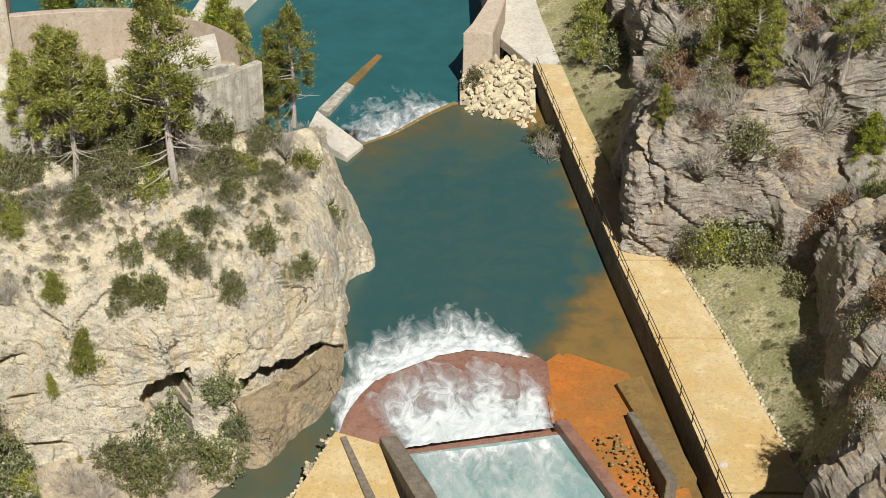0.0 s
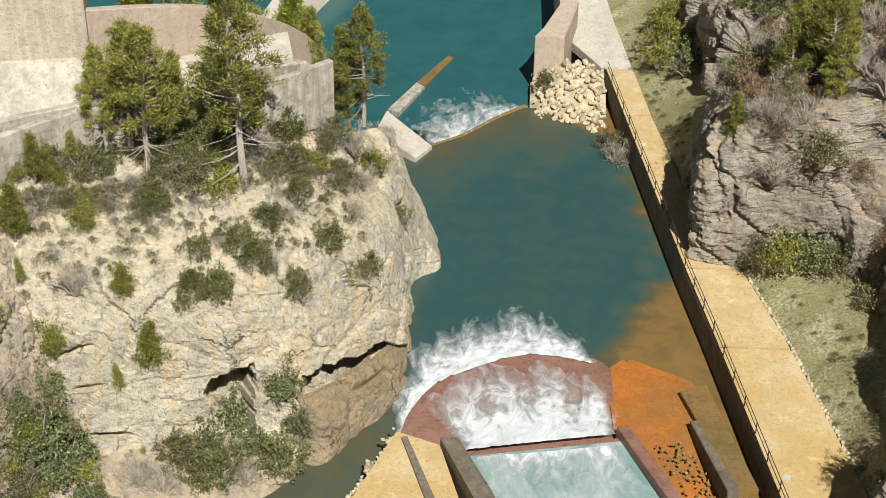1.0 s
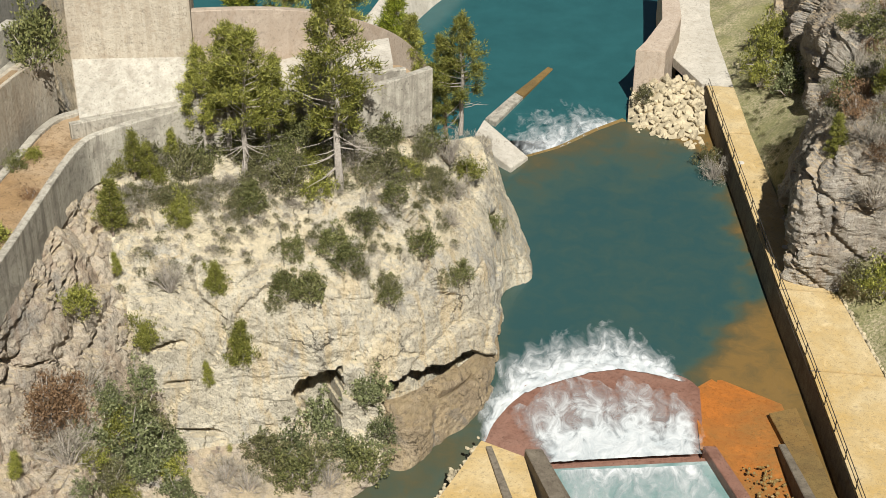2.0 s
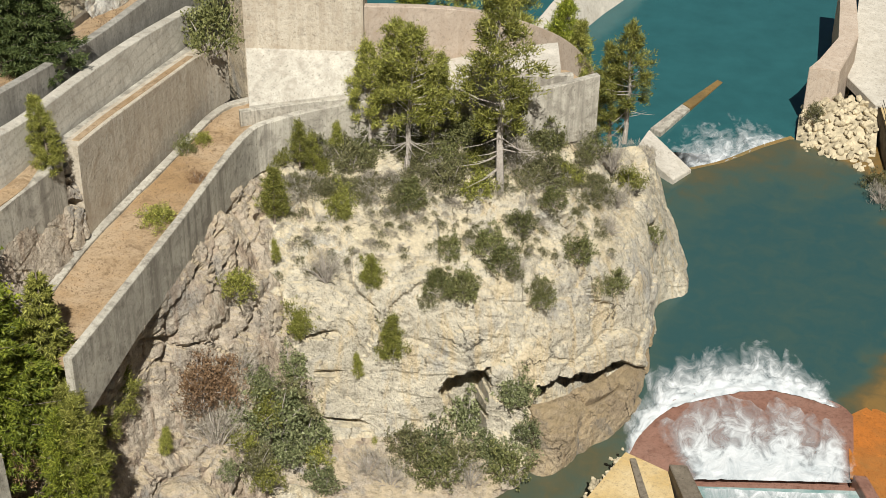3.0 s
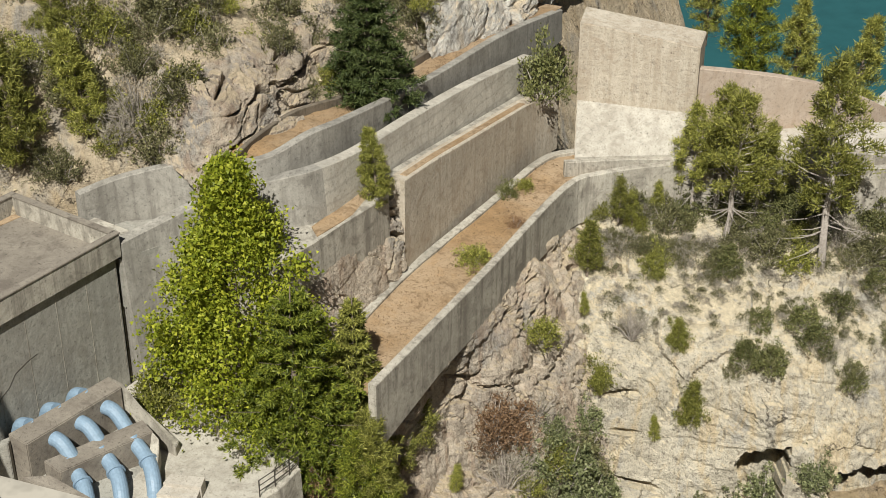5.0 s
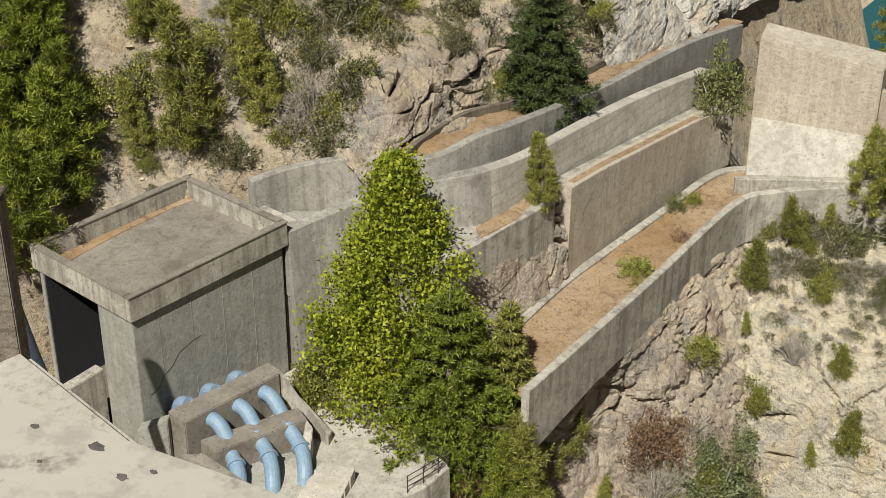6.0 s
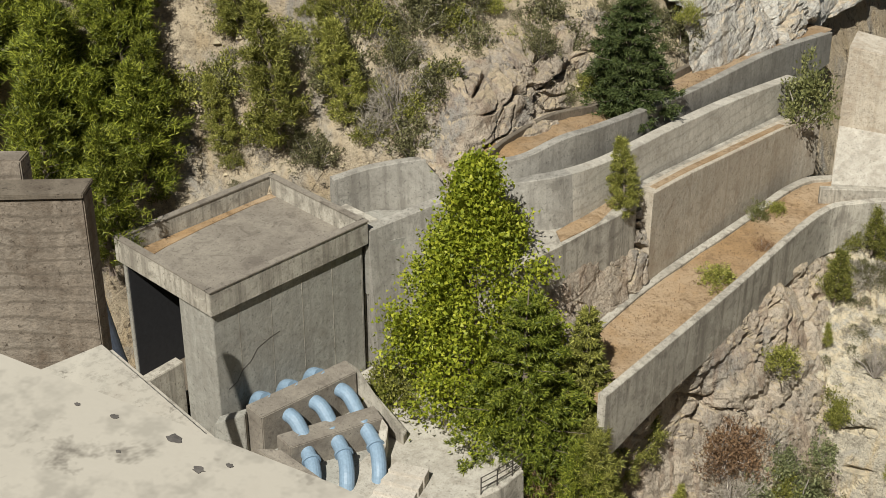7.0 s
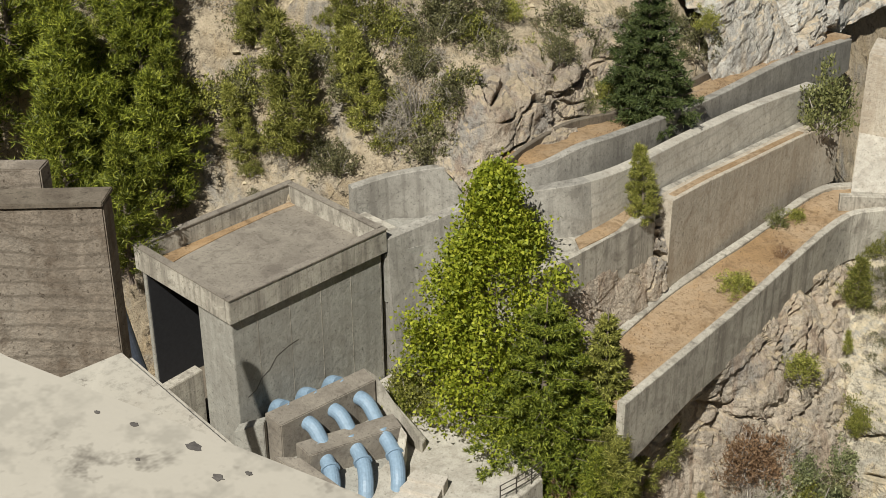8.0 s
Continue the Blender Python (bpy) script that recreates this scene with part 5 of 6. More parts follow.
class Cover:
    """Low plants too many to count: gathered into one mesh."""

    def __init__(self, seed, material):
        rng = np.random.default_rng(seed)
        n = 70
        az, k, el = rng.uniform(0, 6.28, n), np.sqrt(rng.uniform(0.05, 1, n)), rng.uniform(0, 1, n)
        r = 0.7 * np.sqrt(np.maximum(0.05, 1 - el ** 2)) * (0.7 + 0.6 * rng.uniform(size=n))
        cen = np.stack([np.cos(az) * r * k, np.sin(az) * r * k, 0.05 + 0.6 * el], 1)
        self.v, self.f = tufts(rng, cen, unit(cen + np.array([0, 0, 0.2])), 9, 0.06, 0.10, 0.035)
        self.all_v, self.all_f, self.n, self.material = [], [], 0, material

    def put(self, x, y, z, size=1.0, sink=0.1, squash=1.0, label=""):
        a = _rng.uniform(0, 6.28)
        rot = np.array([[math.cos(a), -math.sin(a), 0], [math.sin(a), math.cos(a), 0], [0, 0, 1]])
        self.all_v.append((self.v * size * np.array([1, _rng.uniform(0.7, 1.2), 1])) @ rot.T + np.array([x, y, z - sink]))
        self.all_f.append(self.f + self.n)
        self.n += len(self.v)

    def finish(self, name, label):
        tagged(new(name, leaf_mesh(name, np.vstack(self.all_v), np.vstack(self.all_f), self.material)), label, "scrub", kind="stuff")


# yard below the terraces, where the large trees stand
def yard_height(x, y):
    return 17.4 + 0.3 * noise.fractal(Vector((x, y, 0)) * 0.4, 0.9, 2, 3) - 1.5 * max(0, (x + 37) / 3)


yard = new("ground_yard", field("ground_yard", np.arange(-52, -37.8, 0.4), np.arange(54.5, 68, 0.4), yard_height, SOIL))
tagged(yard, "shaded earth yard under the trees", "ground", kind="structure")

tree = plane_tree(3, 15.7, 6.4, "tall yellow-green plane tree beside the pipe platform")
tree.location = (-43.2, 58.8, 17.2)
cedar = fir_tree("cedar_tree", 4, 12.0, 5.4, "dark green cedar beside the plane tree", FIR_GREEN, 12)
cedar.location = (-38.9, 57.6, 15.6)
cedar2 = fir_tree("cypress_tree", 8, 11.8, 2.5, "olive green cypress at the path wall", PINE, 14)
cedar2.location = (-36.7, 60.2, 14.6)
fir = fir_tree("fir_tree", 6, 9.0, 3.5, "dark blue-green fir on the upper terrace", FIR, 11)
fir.location = (-45.2, 77.2, 28.9)

PINE_A = Kind(lambda: pine_tree("pine_tree", 11, 10.0, 0.28, 2.7, "olive green Aleppo pine with a pale bare trunk", bark=BARK_PALE, count=50, inner=0.62, bare=12))
PINE_B = Kind(lambda: pine_tree("pine_tree", 12, 10.0, 0.34, 2.6, "olive green Aleppo pine with a pale bare trunk", bark=BARK_PALE, shape=0.6, bare=16, count=46, inner=0.62))
PINE_C = Kind(lambda: pine_tree("pine_tree", 13, 10.0, 0.10, 2.5, "bushy green pine on the dry hillside", shape=0.7, count=66, tuft=17, blade=(0.40, 0.055), inner=0.5))
PINE_D = Kind(lambda: pine_tree("pine_tree", 14, 10.0, 0.06, 3.0, "dense dark green pine in the hillside wood", shape=0.62, count=78, tuft=17, blade=(0.42, 0.058), inner=0.5, material=PINE_DARK))
YOUNG = Kind(lambda: pine_tree("young_pine", 15, 4.0, 0.06, 1.2, "small young pine on the rock face", shape=0.7, count=34, tuft=20, blade=(0.2, 0.045), bare=0))

# the row of pines on the headland
PINE_B.put(-25.1, 91.0, 17.3, 1.15, squash=0.98)
PINE_A.put(-18.5, 91.8, 16.5, 1.5, squash=0.98)
PINE_A.put(-27.7, 91.2, 18.0, 0.85)
PINE_B.put(-26.4, 92.3, 17.7, 1.02)
PINE_A.put(-23.8, 92.6, 17.7, 0.8)
PINE_A.put(-11.6, 105.6, 14.2, 1.0)
PINE_C.put(-12.9, 106.2, 13.6, 0.8)
PINE_C.put(-17.0, 111, 13.0, 0.85, label="fresh green pine behind the spillway wall")
PINE_C.put(-21.3, 107, 19.0, 0.95, label="fresh green pine behind the spillway wall")
PINE_C.put(-25.2, 105.5, 21.0, 0.9, label="fresh green pine behind the spillway wall")
PINE_D.put(-29.0, 106.5, 22.0, 0.9)
PINE_D.put(-19.5, 122, 8.0, 1.0)
PINE_C.put(-33.0, 108, 24.0, 0.8)
# the wood on the hillside
for x, y, z, s in ((-63.2, 53.0, 26.6, 0.95), (-61.0, 48.0, 25.5, 0.9), (-66.5, 49.5, 28.5, 1.1), (-72.0, 50.0, 33.0, 1.1), (-67.4, 56.3, 33.6, 0.8), (-64.0, 46.5, 27.2, 1.0), (-70.0, 45.5, 31.0, 1.1), (-76.5, 54.5, 37.0, 1.1)):
    PINE_D.put(x, y, z, s, sink=0.4)
for x, y, z, s in ((-58.4, 59.9, 28.6, 1.0), (-55.6, 62.5, 30.2, 0.72), (-61.3, 57.6, 28.6, 0.55), (-62.9, 61.0, 34.6, 0.62), (-59.3, 64.8, 35.4, 0.55), (-66.5, 62.5, 38.5, 0.8)):
    PINE_C.put(x, y, z, s, sink=0.3)

for i, (x, y) in enumerate(((-64.5, 51.0), (-63.3, 53.8), (-68.5, 52.2), (-57.2, 63.0), (-66.0, 54.8), (-70.0, 58.5))):
    (PINE_D, PINE_C)[i == 3].put(x, y, hill_height(x, y), (0.85, 0.8, 0.62, 0.6, 0.9, 0.75)[i % 6], sink=0.3)

MASTIC = Kind(lambda: shrub("shrub", 21, "dark olive mastic shrub on the rock", MASTIC_LEAF, 1.0, (0.09, 0.04), 170, 15))
BUSH = Kind(lambda: shrub("shrub", 22, "rounded olive shrub on dry soil", SCRUB, 0.9, (0.085, 0.038), 180, 15))
LOW, LOW_DRY = Cover(27, SCRUB), Cover(28, DRY)
DEAD = Kind(lambda: shrub("dry_shrub", 23, "grey dry leafless shrub", DRY, 0.9, (0.15, 0.012), 150, 11, "dry shrub", 30))
GREEN = Kind(lambda: shrub("shrub", 24, "fresh green rounded shrub", PINE, 0.95, (0.085, 0.038), 180, 15))
FIGS = Kind(lambda: shrub("fig_bush", 25, "grey-green broad leaved fig bush in the gully", FIG, 0.9, (0.085, 0.06), 170, 12, "bush"))
RUSTY = Kind(lambda: shrub("dry_shrub", 26, "rust brown withered shrub on the cliff", RUSTLEAF, 0.9, (0.09, 0.035), 150, 11, "dry shrub"))

for i, (x, y, z) in enumerate(((-30.9, 88.0, 17.8), (-32.2, 83.4, 16.6), (-31.6, 87.2, 19.0), (-23.7, 81.5, 7.9), (-25.2, 82.4, 12.6), (-31.3, 80.9, 14.9), (-29.3, 79.2, 10.1), (-25.5, 80.3, 6.9), (-24.0, 78.6, 1.0), (-29.8, 89.9, 18.4))):
    YOUNG.put(x, y, z, (0.72, 0.98, 0.8, 0.85, 0.7, 0.4, 0.5, 0.45, 0.5, 0.6)[i])
for i, (x, y, z) in enumerate(((-28.3, 85.7, 16.1), (-24.2, 88.5, 16.0), (-28.1, 81.6, 13.9), (-16.6, 90.2, 14.2), (-17.2, 86.9, 13.1), (-11.2, 94.2, 12.6), (-20.7, 84.0, 12.3), (-19.2, 84.3, 12.0), (-14.5, 87.2, 10.4), (-12.4, 91.0, 12.0), (-15.0, 84.2, 4.2), (-10.1, 91.5, 9.5), (-32.0, 75.6, 15.7), (-16.4, 87.1, 12.6), (-18.5, 87.5, 13.8), (-8.4, 99.0, 9.4))):
    (GREEN if i in (0, 12) else DEAD if i in (2, 5, 13) else FIGS if i == 10 else MASTIC).put(x, y, z, 1.3 + 0.5 * ((i * 7) % 5) / 4)
for i, (x, y, z) in enumerate(((-33.0, 87.4, 18.8), (-31.6, 88.7, 18.8), (-22.6, 91.7, 17.5), (-20.7, 92.4, 17.5), (-17.8, 94.0, 17.0), (-15.9, 94.6, 16.2), (-14.4, 95.7, 15.4), (-13.6, 97.7, 16.0), (-11.8, 99.8, 15.0), (-10.4, 100.2, 13.2), (-15.0, 93.1, 14.9), (-21.9, 90.7, 16.8), (-19.9, 90.8, 16.2), (-24.6, 91.7, 17.6), (-10.9, 97.7, 13.1), (-10.3, 106.5, 11.5), (-28.5, 91.3, 18.2), (-12.5, 96.3, 14.2))):
    (DEAD if i in (4, 8, 14, 15) else GREEN if i % 3 == 0 else BUSH if i % 2 else MASTIC).put(x, y, z, 1.4 + 0.7 * ((i * 5) % 7) / 6)
# low tufts strewn over the slope of the headland
for k in range(420):
    u, w = _rng.uniform(0.02, 0.98), _rng.uniform(0, 1) ** 1.7
    a, b = np.array([-33.5 + 22.5 * u, 85.5 + 12.5 * u, 16.8 - 1.5 * u]), np.array([-31.5 + 21.5 * u, 80 + 12.5 * u, 12.7 - 2.5 * u])
    p = a + (b - a) * w
    z = ground_at(p[0], p[1], 0)
    if z is not None:
        (LOW_DRY if k % 3 == 0 else LOW).put(p[0], p[1], z, _rng.uniform(0.35, 1.15) * (1.3 if w < 0.3 else 0.8))
# dense understory along the crest
for k in range(24):
    u = _rng.uniform(0, 1)
    x, y = -33 + 22.5 * u + _rng.normal() * 0.5, 88.2 + 11.5 * u + _rng.normal() * 0.8
    z = ground_at(x, y, 0)
    if z is not None:
        (MASTIC, BUSH, MASTIC, DEAD)[k % 4].put(x, y, z, _rng.uniform(1.2, 2.2))
# gully
for i, (x, y, z) in enumerate(((-35.6, 63.6, 12.5), (-35.4, 65.6, 12.9), (-35.3, 61.4, 10.8), (-33.5, 66.5, 9.4))):
    YOUNG.put(x, y, z, (0.95, 1.05, 0.8, 0.5)[i])
for i, (x, y, z) in enumerate(((-30.5, 74.5, 9.1), (-29.1, 76.3, 6.4), (-30.8, 71.6, 8.3), (-31.6, 69.6, 8.4), (-28.1, 75.9, 4.2), (-29.4, 70.6, 6.0), (-32.9, 70.6, 11.6), (-30.0, 73.2, 7.6), (-29.3, 74.2, 6.3), (-31.9, 71.6, 10.1), (-28.6, 73.4, 4.6), (-18.7, 84.6, 0.9), (-17.0, 82.8, 0.6), (-18.6, 81.3, 0.4), (-15.6, 84.4, 4.2), (-21.8, 80.0, 1.8), (-17.4, 81.6, 0.9), (-20.2, 80.6, 1.2), (-16.2, 81.0, 0.6))):
    (RUSTY if i in (6, 9) else DEAD if i in (3,) else FIGS if i > 10 else (FIGS, BUSH, FIGS, GREEN)[i % 4]).put(x, y, z, 1.7 + 0.9 * ((i * 3) % 5) / 4 if i < 11 else 1.5 + 0.4 * (i % 3))
PINE_C.put(-34.9, 57.6, 12.4, 0.8, label="bright green young pine at the end of the path wall")
PINE_C.put(-35.8, 59.0, 13.0, 0.7, label="bright green young pine at the end of the path wall")
PINE_C.put(-33.9, 57.6, 12.8, 0.78, label="bright green young pine at the end of the path wall")
PINE_D.put(-34.6, 57.0, 12.6, 0.72)
for x, y, z, s in ((-14.2, 82.7, 2.2, 1.5), (-13.6, 82.6, 0.6, 1.4), (-15.2, 82.4, 0.6, 1.5), (-15.3, 83.6, 4.4, 1.6)):
    FIGS.put(x, y, z, s, label="grey-green fig bush at the foot of the cliff")
RUSTY.put(-37.0, 56.4, 15.6, 1.9)
BUSH.put(-37.0, 58.2, 14.6, 2.0)
# the thicket in the gully, dry scrub at the foot, and shrubs on the ledges
for i, (x, y, z) in enumerate(((-30.5, 74.2, 8.6), (-29.3, 76.1, 6.0), (-27.6, 76.8, 3.0), (-30.2, 70.3, 7.8), (-28.6, 74.0, 4.4), (-26.1, 73.7, 2.4), (-28.6, 70.0, 5.2), (-30.6, 68.4, 6.9), (-29.6, 78.0, 8.0), (-27.2, 75.2, 3.2), (-29.8, 72.2, 6.6))):
    (FIGS if i % 3 else GREEN).put(x, y, z, 1.3 + 0.7 * ((i * 5) % 7) / 6, label="leafy grey-green bush in the gully thicket")
for i, (x, y, z) in enumerate(((-32.4, 72.3, 11.0), (-31.6, 74.2, 10.7), (-32.5, 69.8, 11.0), (-31.3, 71.0, 8.9))):
    (RUSTY, DEAD)[i % 2].put(x, y, z, 2.1)
for i, (x, y, z) in enumerate(((-22.3, 76.6, 1.3), (-20.9, 78.6, 1.6), (-19.5, 78.0, 0.9), (-17.3, 78.7, 0.5), (-21.8, 79.1, 2.0), (-15.3, 80.3, 0.2), (-23.9, 76.7, 1.9), (-18.6, 79.6, 1.2))):
    (DEAD, BUSH, MASTIC)[i % 3].put(x, y, z, 1.8 + 0.25 * (i % 3))
for i, (x, y, z) in enumerate(((-16.3, 86.8, 12.5), (-10.8, 90.8, 9.8), (-21.0, 84.1, 13.0), (-19.3, 84.4, 12.3), (-17.8, 88.7, 13.1), (-19.0, 88.0, 13.8), (-24.3, 89.2, 16.2), (-21.5, 83.4, 11.5), (-20.7, 86.5, 13.6), (-14.5, 87.2, 11.3), (-10.0, 92.1, 9.8), (-12.7, 95.1, 14.0), (-15.3, 95.9, 16.3), (-16.8, 93.3, 16.1))):
    (MASTIC, BUSH)[i % 2].put(x, y, z, 0.9 + 0.6 * ((i * 3) % 5) / 4)
for i, (x, y, z) in enumerate(((-23.9, 82.0, 9.3), (-23.6, 81.6, 8.2), (-25.3, 82.7, 13.4), (-29.5, 79.6, 10.6), (-32.7, 84.2, 16.8), (-33.0, 85.4, 17.6), (-28.6, 86.4, 16.2), (-30.5, 88.5, 17.6))):
    GREEN.put(x, y, z, 1.2 + 0.5 * ((i * 3) % 5) / 4, squash=1.2)
# terraces and path
PINE_C.put(-40.3, 69.3, 25.9, 0.56, label="slim young pine growing on the terrace bench")
MASTIC.put(-39.5, 91.4, 24.6, 2.9, squash=1.25)
GREEN.put(-36.3, 74.3, 20.9, 1.7, squash=0.85)
MASTIC.put(-38.0, 83.0, 20.95, 1.0, squash=1.25, label="small dark upright shrub on the path")
GREEN.put(-37.6, 84.8, 20.9, 0.95)
RUSTY.put(-35.9, 79.7, 20.9, 0.9)
for x, y, s in ((-46.6, 55.2, 2.4), (-45.4, 56.2, 2.0), (-47.6, 56.3, 2.2)):
    GREEN.put(x, y, 18.0, s, label="leafy light green bush at the foot of the house")
# more of the wood
for k in range(7):
    x, y = _rng.uniform(-84, -64), _rng.uniform(44, 66)
    if x < -60 - (y - 48) * 0.55:
        (PINE_D, PINE_D, PINE_C)[k % 3].put(x, y, hill_height(x, y), _rng.uniform(0.6, 1.1), sink=0.3)
# hillside scrub
for i, (x, y, z) in enumerate(((-54.4, 65.8, 33.5), (-51.8, 66.8, 31.8), (-52.0, 70.2, 32.9), (-51.0, 73.9, 32.0), (-53.3, 64.3, 31.2), (-51.7, 63.9, 29.4), (-56.6, 66.1, 35.0), (-49.1, 77.8, 31.5), (-46.9, 87.0, 29.8), (-49.6, 65.8, 30.0), (-55.1, 70.2, 34.4), (-56.0, 70.2, 35.7), (-51.8, 77.8, 32.8), (-53.7, 62.9, 30.3), (-56.1, 60.5, 28.6), (-64.3, 56.6, 31.5), (-62.7, 58.8, 31.8), (-60.6, 60.6, 32.5), (-56.8, 63.5, 32.5))):
    (DEAD if i in (4, 9, 13) else GREEN if i in (1, 3, 6, 15) else BUSH).put(x, y, z, 1.7 + 1.1 * ((i * 5) % 7) / 6)
for i, (x, y, z) in enumerate(((-55.1, 66.4, 33.8), (-51.1, 65.6, 32.6), (-52.4, 64.6, 31.1), (-54.4, 64.4, 31.4), (-55.5, 69.0, 34.5), (-57.9, 65.5, 35.6), (-63.5, 61.1, 34.9), (-57.5, 62.8, 32.2), (-59.9, 59.2, 29.5), (-53.9, 62.7, 29.9), (-57.3, 60.4, 29.0), (-62.7, 58.9, 31.8), (-54.2, 71.3, 33.9), (-49.3, 73.6, 33.1), (-46.2, 86.3, 31.9))):
    (GREEN, BUSH, GREEN)[i % 3].put(x, y, z, 1.4 + 0.9 * ((i * 5) % 7) / 6)
for k in range(420):
    y = _rng.uniform(50, 110)
    x = lerp(y, HILL_FOOT_Y, HILL_FOOT_X) - _rng.uniform(0.8, 22)
    (LOW, LOW_DRY, LOW, GREEN, LOW, LOW_DRY, LOW, LOW, LOW_DRY, BUSH, LOW, LOW_DRY)[k % 12].put(x, y, hill_height(x, y), _rng.uniform(0.6, 1.9))
# the mountain across the river
for x, y, z, s, kind in ((21.0, 108.6, 15.2, 0.75, PINE_B), (26.8, 112.8, 17.6, 0.85, PINE_A), (28.2, 109.6, 20.5, 0.8, PINE_C), (29.0, 101.6, 20.5, 0.8, PINE_B), (17.5, 108.1, 11.7, 0.5, PINE_C), (31.5, 100, 12.6, 0.6, PINE_D), (24.0, 113.5, 16.0, 0.7, PINE_C)):
    kind.put(x, y, z, s, sink=0.3)
for i, (x, y, z) in enumerate(((26.4, 102.6, 12.7), (28.0, 102.2, 10.5), (22.1, 104.9, 15.8), (24.6, 107.6, 16.9), (28.6, 103.2, 16.3), (23.2, 102.4, 14.2), (20.1, 103.3, 12.2), (26.4, 102.9, 7.0), (28.2, 99.9, 5.3), (28.7, 99.6, 8.0), (30.2, 102.2, 12.5), (31.9, 102.1, 15.5), (27.3, 103.4, 19.9), (31.0, 91.9, 11.9), (27.2, 81.9, 6.6), (28.4, 83.1, 10.4), (20.7, 116.3, 15.1), (27.2, 96.4, 5.0), (19.2, 110.5, 13.0))):
    (RUSTY if i in (0, 1, 7, 9, 10) else BUSH if i % 2 else DEAD).put(x, y, z, 1.9 + 1.0 * ((i * 5) % 7) / 6, sink=0.3)
for x, y, z, s, kind in ((15.2, 142.3, 4.5, 3.4, GREEN), (16.6, 136.0, 4.9, 2.8, FIGS), (21.7, 103.0, 4.4, 3.0, GREEN), (23.8, 102.6, 4.8, 2.8, FIGS), (15.3, 147.9, 4.6, 3.0, GREEN), (20.0, 103.2, 4.4, 2.0, BUSH), (13.9, 139, 4.3, 2.2, GREEN), (25.4, 101.5, 4.8, 2.4, BUSH), (9.6, 126.4, 0.1, 2.0, DEAD), (9.2, 129.2, 0.1, 1.7, BUSH), (3.0, 139.6, 1.2, 1.5, BUSH)):
    kind.put(x, y, z, s)

for k in range(150):
    y = _rng.uniform(70, 132)
    x = lerp(y, MOUNT_Y, MOUNT_X) + _rng.uniform(2.5, 20)
    z = ground_at(x, y, 3)
    if z is not None:
        (DEAD, RUSTY, RUSTY, MASTIC, BUSH)[k % 5].put(x, y, z, _rng.uniform(1.3, 2.8), sink=0.3)
for k in range(14):
    y = _rng.uniform(88, 130)
    x = lerp(y, MOUNT_Y, MOUNT_X) + _rng.uniform(6, 20)
    z = ground_at(x, y, 3)
    if z is not None:
        (PINE_A, PINE_C, PINE_B)[k % 3].put(x, y, z, _rng.uniform(0.55, 0.9), sink=0.3)

for k in range(160):
    y = _rng.uniform(70, 150)
    x = lerp(y, MOUNT_Y, MOUNT_X) + _rng.uniform(1.5, 18)
    z = ground_at(x, y, 3)
    if z is not None:
        (LOW, LOW_DRY)[k % 2].put(x, y, z, _rng.uniform(0.7, 1.8))
for k in range(140):
    y = _rng.uniform(76, 150)
    x = prom_right(y) + 0.3 + _rng.uniform(0, 1) * (lerp(y, MOUNT_Y, MOUNT_X) - prom_right(y))
    LOW.put(x, y, bank_height(x, y), _rng.uniform(0.2, 0.7))
LOW.finish("low_scrub", "sparse low grey-green scrub on rock and soil")
LOW_DRY.finish("dry_scrub", "sparse low dry grey scrub on rock and soil")

# boulders in the gully
def boulder(seed, at, size, label):
    rng = np.random.default_rng(seed)
    bm = bmesh.new()
    bmesh.ops.create_icosphere(bm, subdivisions=5, radius=1.0)
    for w in bm.verts:
        w.co = Vector((w.co.x * size[0], w.co.y * size[1], w.co.z * size[2]))
        w.co += w.co.normalized() * rock_relief(w.co + Vector((seed * 3.1, 0, 0)), 1.1, seed)
    ob = thing("boulder", at, label, "boulder")
    part("rock", bm, ROCK if seed % 2 else ROCK_SHADE, ob)


boulder(61, (-27.6, 71.4, 2.2), (2.1, 1.6, 2.0), "large pale boulder at the bottom of the gully")
boulder(62, (-31.6, 64.6, 6.6), (2.4, 1.8, 2.4), "grey cracked boulder in the gully")
boulder(63, (-30.2, 67.6, 4.6), (1.5, 1.3, 1.4), "grey rounded boulder in the gully")

# rubble between canal wall and promenade, and stones along the edges
def stone_mesh(seed):
    rng = np.random.default_rng(seed)
    bm = bmesh.new()
    bmesh.ops.create_icosphere(bm, subdivisions=1, radius=0.5)
    for v in bm.verts:
        v.co *= 0.75 + 0.5 * rng.uniform()
        v.co.z *= 0.7
    me = bpy.data.meshes.new("stone")
    bm.to_mesh(me)
    bm.free()
    me.materials.append(STONE)
    return me


_stones = [stone_mesh(s) for s in range(5)]
rubble = thing("rubble_heap", (0, 0, 0), "heap of pale yellow limestone boulders by the promenade", "rubble")


def rubble_height(x, y):
    return min(2.0, max(-0.4, 2.4 * (y - 132.5) / 8.5)) - 0.03 * (x - 5) ** 2 - 0.55 * max(0.0, 4.6 - x)


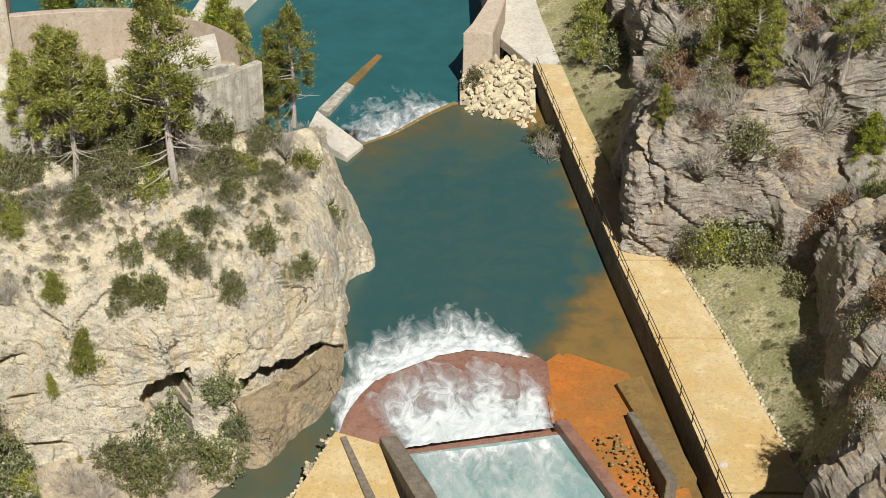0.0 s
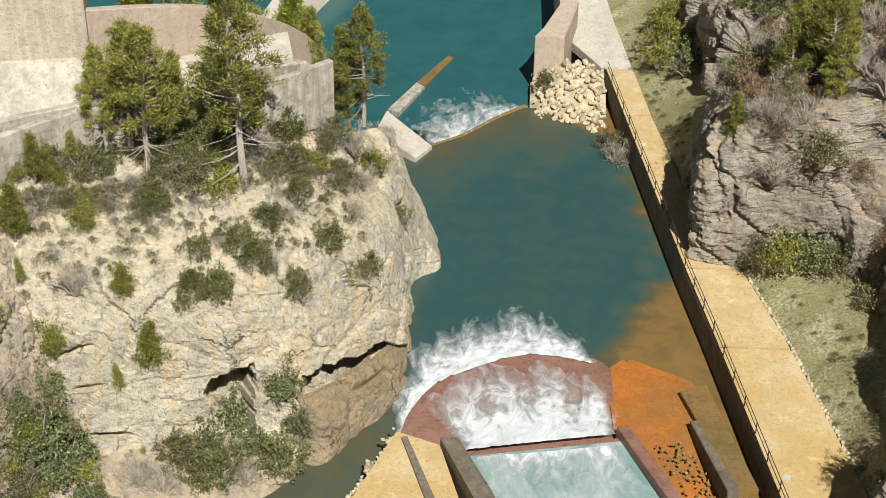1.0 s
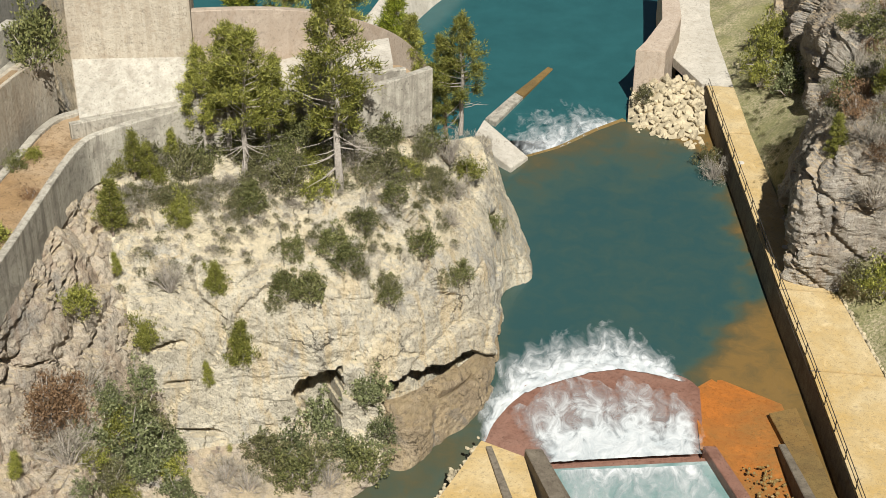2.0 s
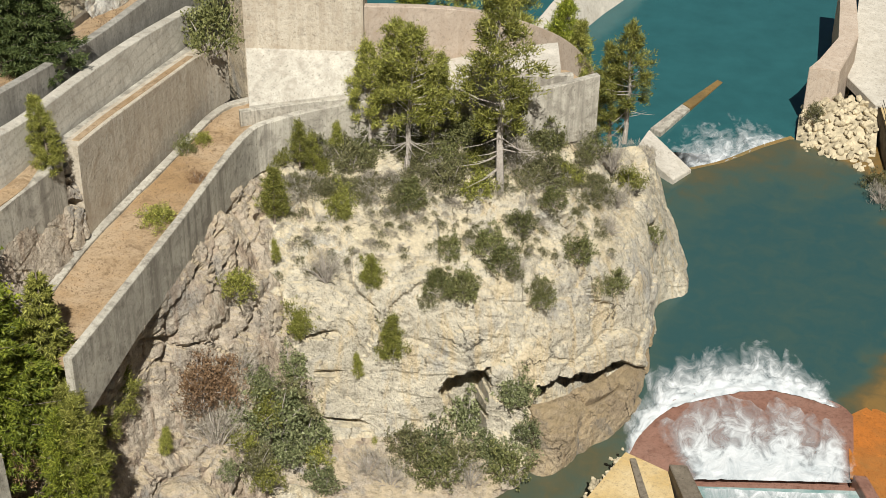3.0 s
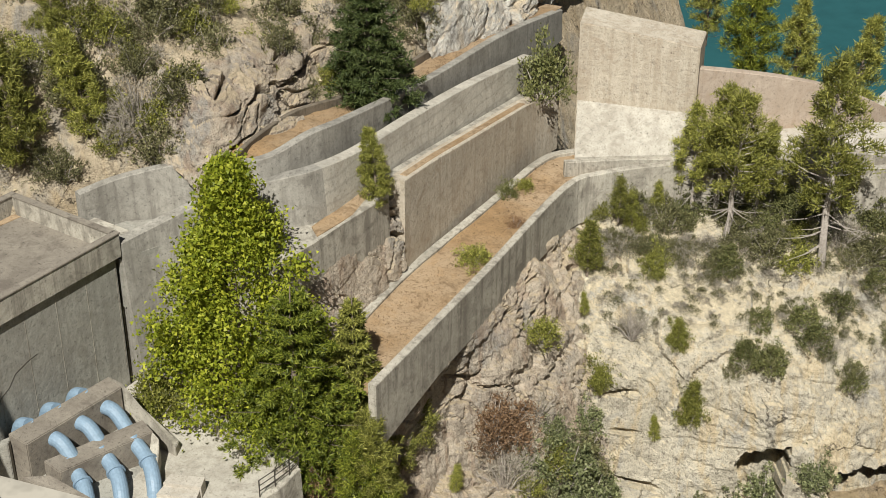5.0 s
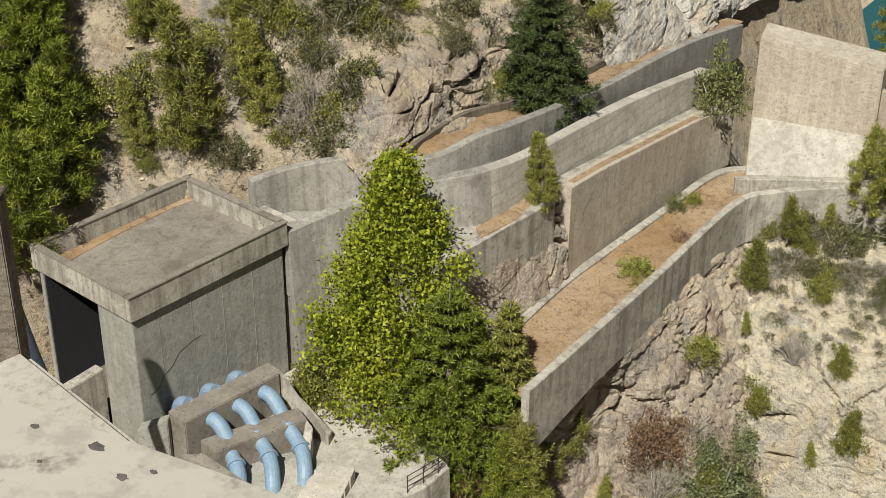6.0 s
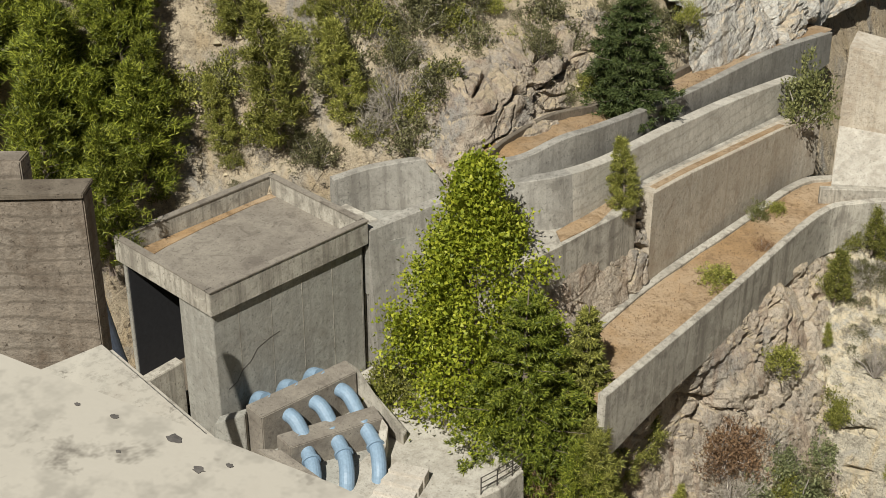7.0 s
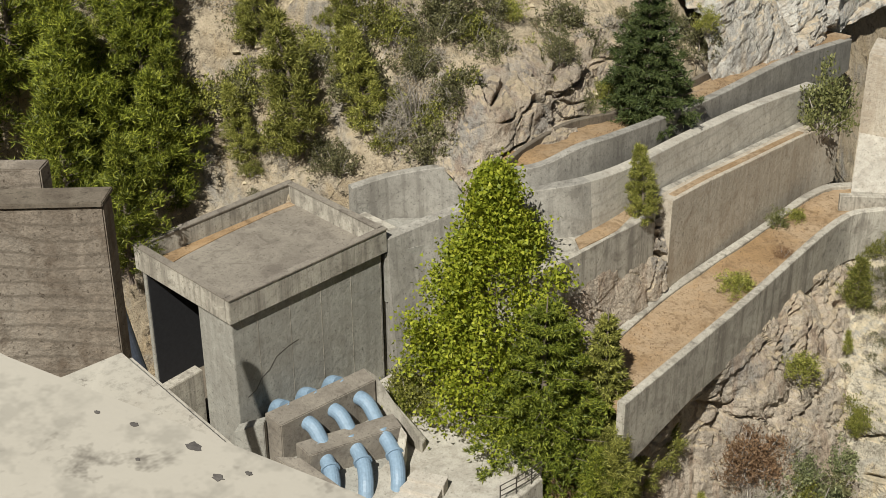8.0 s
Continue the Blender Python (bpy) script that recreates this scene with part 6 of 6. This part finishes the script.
part("core", field("core", np.arange(1.5, 9.3, 0.5), np.arange(131.5, 143.5, 0.5), lambda x, y: rubble_height(x, y) - 0.25 + 0.2 * noise.noise(Vector((x, y, 0))), STONE), STONE, rubble)
for k in range(260):
    x, y = _rng.uniform(1.8, 8.9), _rng.uniform(132, 143.5)
    if x < 9 - (y - 131.5) * 2.2:
        continue
    st = part("stone", _stones[k % 5], None, rubble)
    st.matrix_basis = pose(x, y, max(-0.1, rubble_height(x, y)) + 0.05, *_rng.uniform(0, 360, 3)) @ Matrix.Scale(_rng.uniform(0.3, 0.95), 4)
shore = thing("shore_stones", (0, 0, 0), "line of small ochre stones along the basin edge", "stones")
for k in range(90):
    t = _rng.uniform(0, 1)
    st = part("stone", _stones[k % 5], None, shore)
    st.matrix_basis = pose(-7.4 - 2.4 * t + _rng.normal() * 0.25, 83.4 - 7.5 * t + _rng.normal() * 0.2, 1.2 + _rng.uniform(0, 0.6), *_rng.uniform(0, 360, 3)) @ Matrix.Scale(_rng.uniform(0.2, 0.5), 4)
scree_v, scree_f = [], []
for k in range(900):
    y = _rng.uniform(50, 112)
    x = lerp(y, HILL_FOOT_Y, HILL_FOOT_X) - abs(_rng.normal()) * 9
    r = 0.06 + 0.22 * _rng.uniform() ** 3
    c = np.array([x, y, hill_height(x, y) + 0.3 * r])
    base = len(scree_v)
    scree_v += [tuple(c + r * np.array(d) * _rng.uniform(0.7, 1.4)) for d in ((1, 0, 0), (0, 1, 0), (-1, 0, 0), (0, -1, 0), (0, 0, 0.9), (0, 0, -0.9))]
    scree_f += [(base + a, base + b, base + 4) for a, b in ((0, 1), (1, 2), (2, 3), (3, 0))] + [(base + b, base + a, base + 5) for a, b in ((0, 1), (1, 2), (2, 3), (3, 0))]
tagged(new("scree", mesh_of("scree", scree_v, scree_f, STONE)), "loose limestone scree on the hillside", "scree", kind="stuff")
_pebbles = [stone_mesh(s + 9) for s in range(5)]
for _m in _pebbles:
    _m.materials[0] = SHOAL
gravel = thing("gravel_patch", (0, 0, 0), "dark gravel and stones beside the basin wall", "gravel")
for k in range(110):
    u, w = _rng.uniform(0, 1), _rng.uniform(0, 1)
    st = part("stone", _pebbles[k % 5], None, gravel)
    st.matrix_basis = pose(10.6 + 2.4 * u + 2.2 * w, 84.4 - 6.2 * w + _rng.normal() * 0.1, 0.82, *_rng.uniform(0, 360, 3)) @ Matrix.Scale(_rng.uniform(0.12, 0.34), 4)
edge = thing("edge_stones", (0, 0, 0), "row of rough kerb stones beside the promenade", "kerb stones")
for k in range(70):
    y = 77.3 + 27 * k / 70
    st = part("stone", _stones[k % 5], None, edge)
    st.matrix_basis = pose(prom_right(y) + 0.15 + _rng.normal() * 0.05, y, PROM_Z - 0.05, *_rng.uniform(0, 360, 3)) @ Matrix.Scale(_rng.uniform(0.28, 0.5), 4)

litter_v, litter_f = [], []
for k in range(2600):
    if k % 2:
        y = _rng.uniform(60.5, 89)
        x, z = -38.6 + 4.1 * _rng.uniform(), 20.95
    else:
        y = _rng.uniform(68.5, 100)
        x, z = -45.4 + 2.0 * _rng.uniform(), lerp(y, [60, 66, 76, 90, 104], [28.3, 30.3, 29.2, 28.0, 26.4]) + 0.06
    a, r = _rng.uniform(0, 6.28), _rng.uniform(0.02, 0.06)
    base = len(litter_v)
    litter_v += [(x + r * math.cos(a + w), y + 0.8 * r * math.sin(a + w), z + _rng.uniform(0, 0.12)) for w in (0, 2.1, 4.2)]
    litter_f.append((base, base + 1, base + 2))
tagged(new("leaf_litter", mesh_of("leaf_litter", litter_v, litter_f, RUSTLEAF)), "brown fallen leaves on the path and terrace", "leaves", kind="stuff")

# iron covers in the promenade and marks on the crest
for x, y in ((11.9, 125.3), (15.05, 111.2), (19.05, 79.5), (7.8, 150.5)):
    cover = thing("manhole_cover", (x, y, PROM_Z), "small pale round cover in the promenade", "cover", "promenade covers")
    part("lid", tube(bmesh.new(), [(0, 0, -0.02), (0, 0, 0.03)], 0.3, 16), CONC_WHITE, cover)
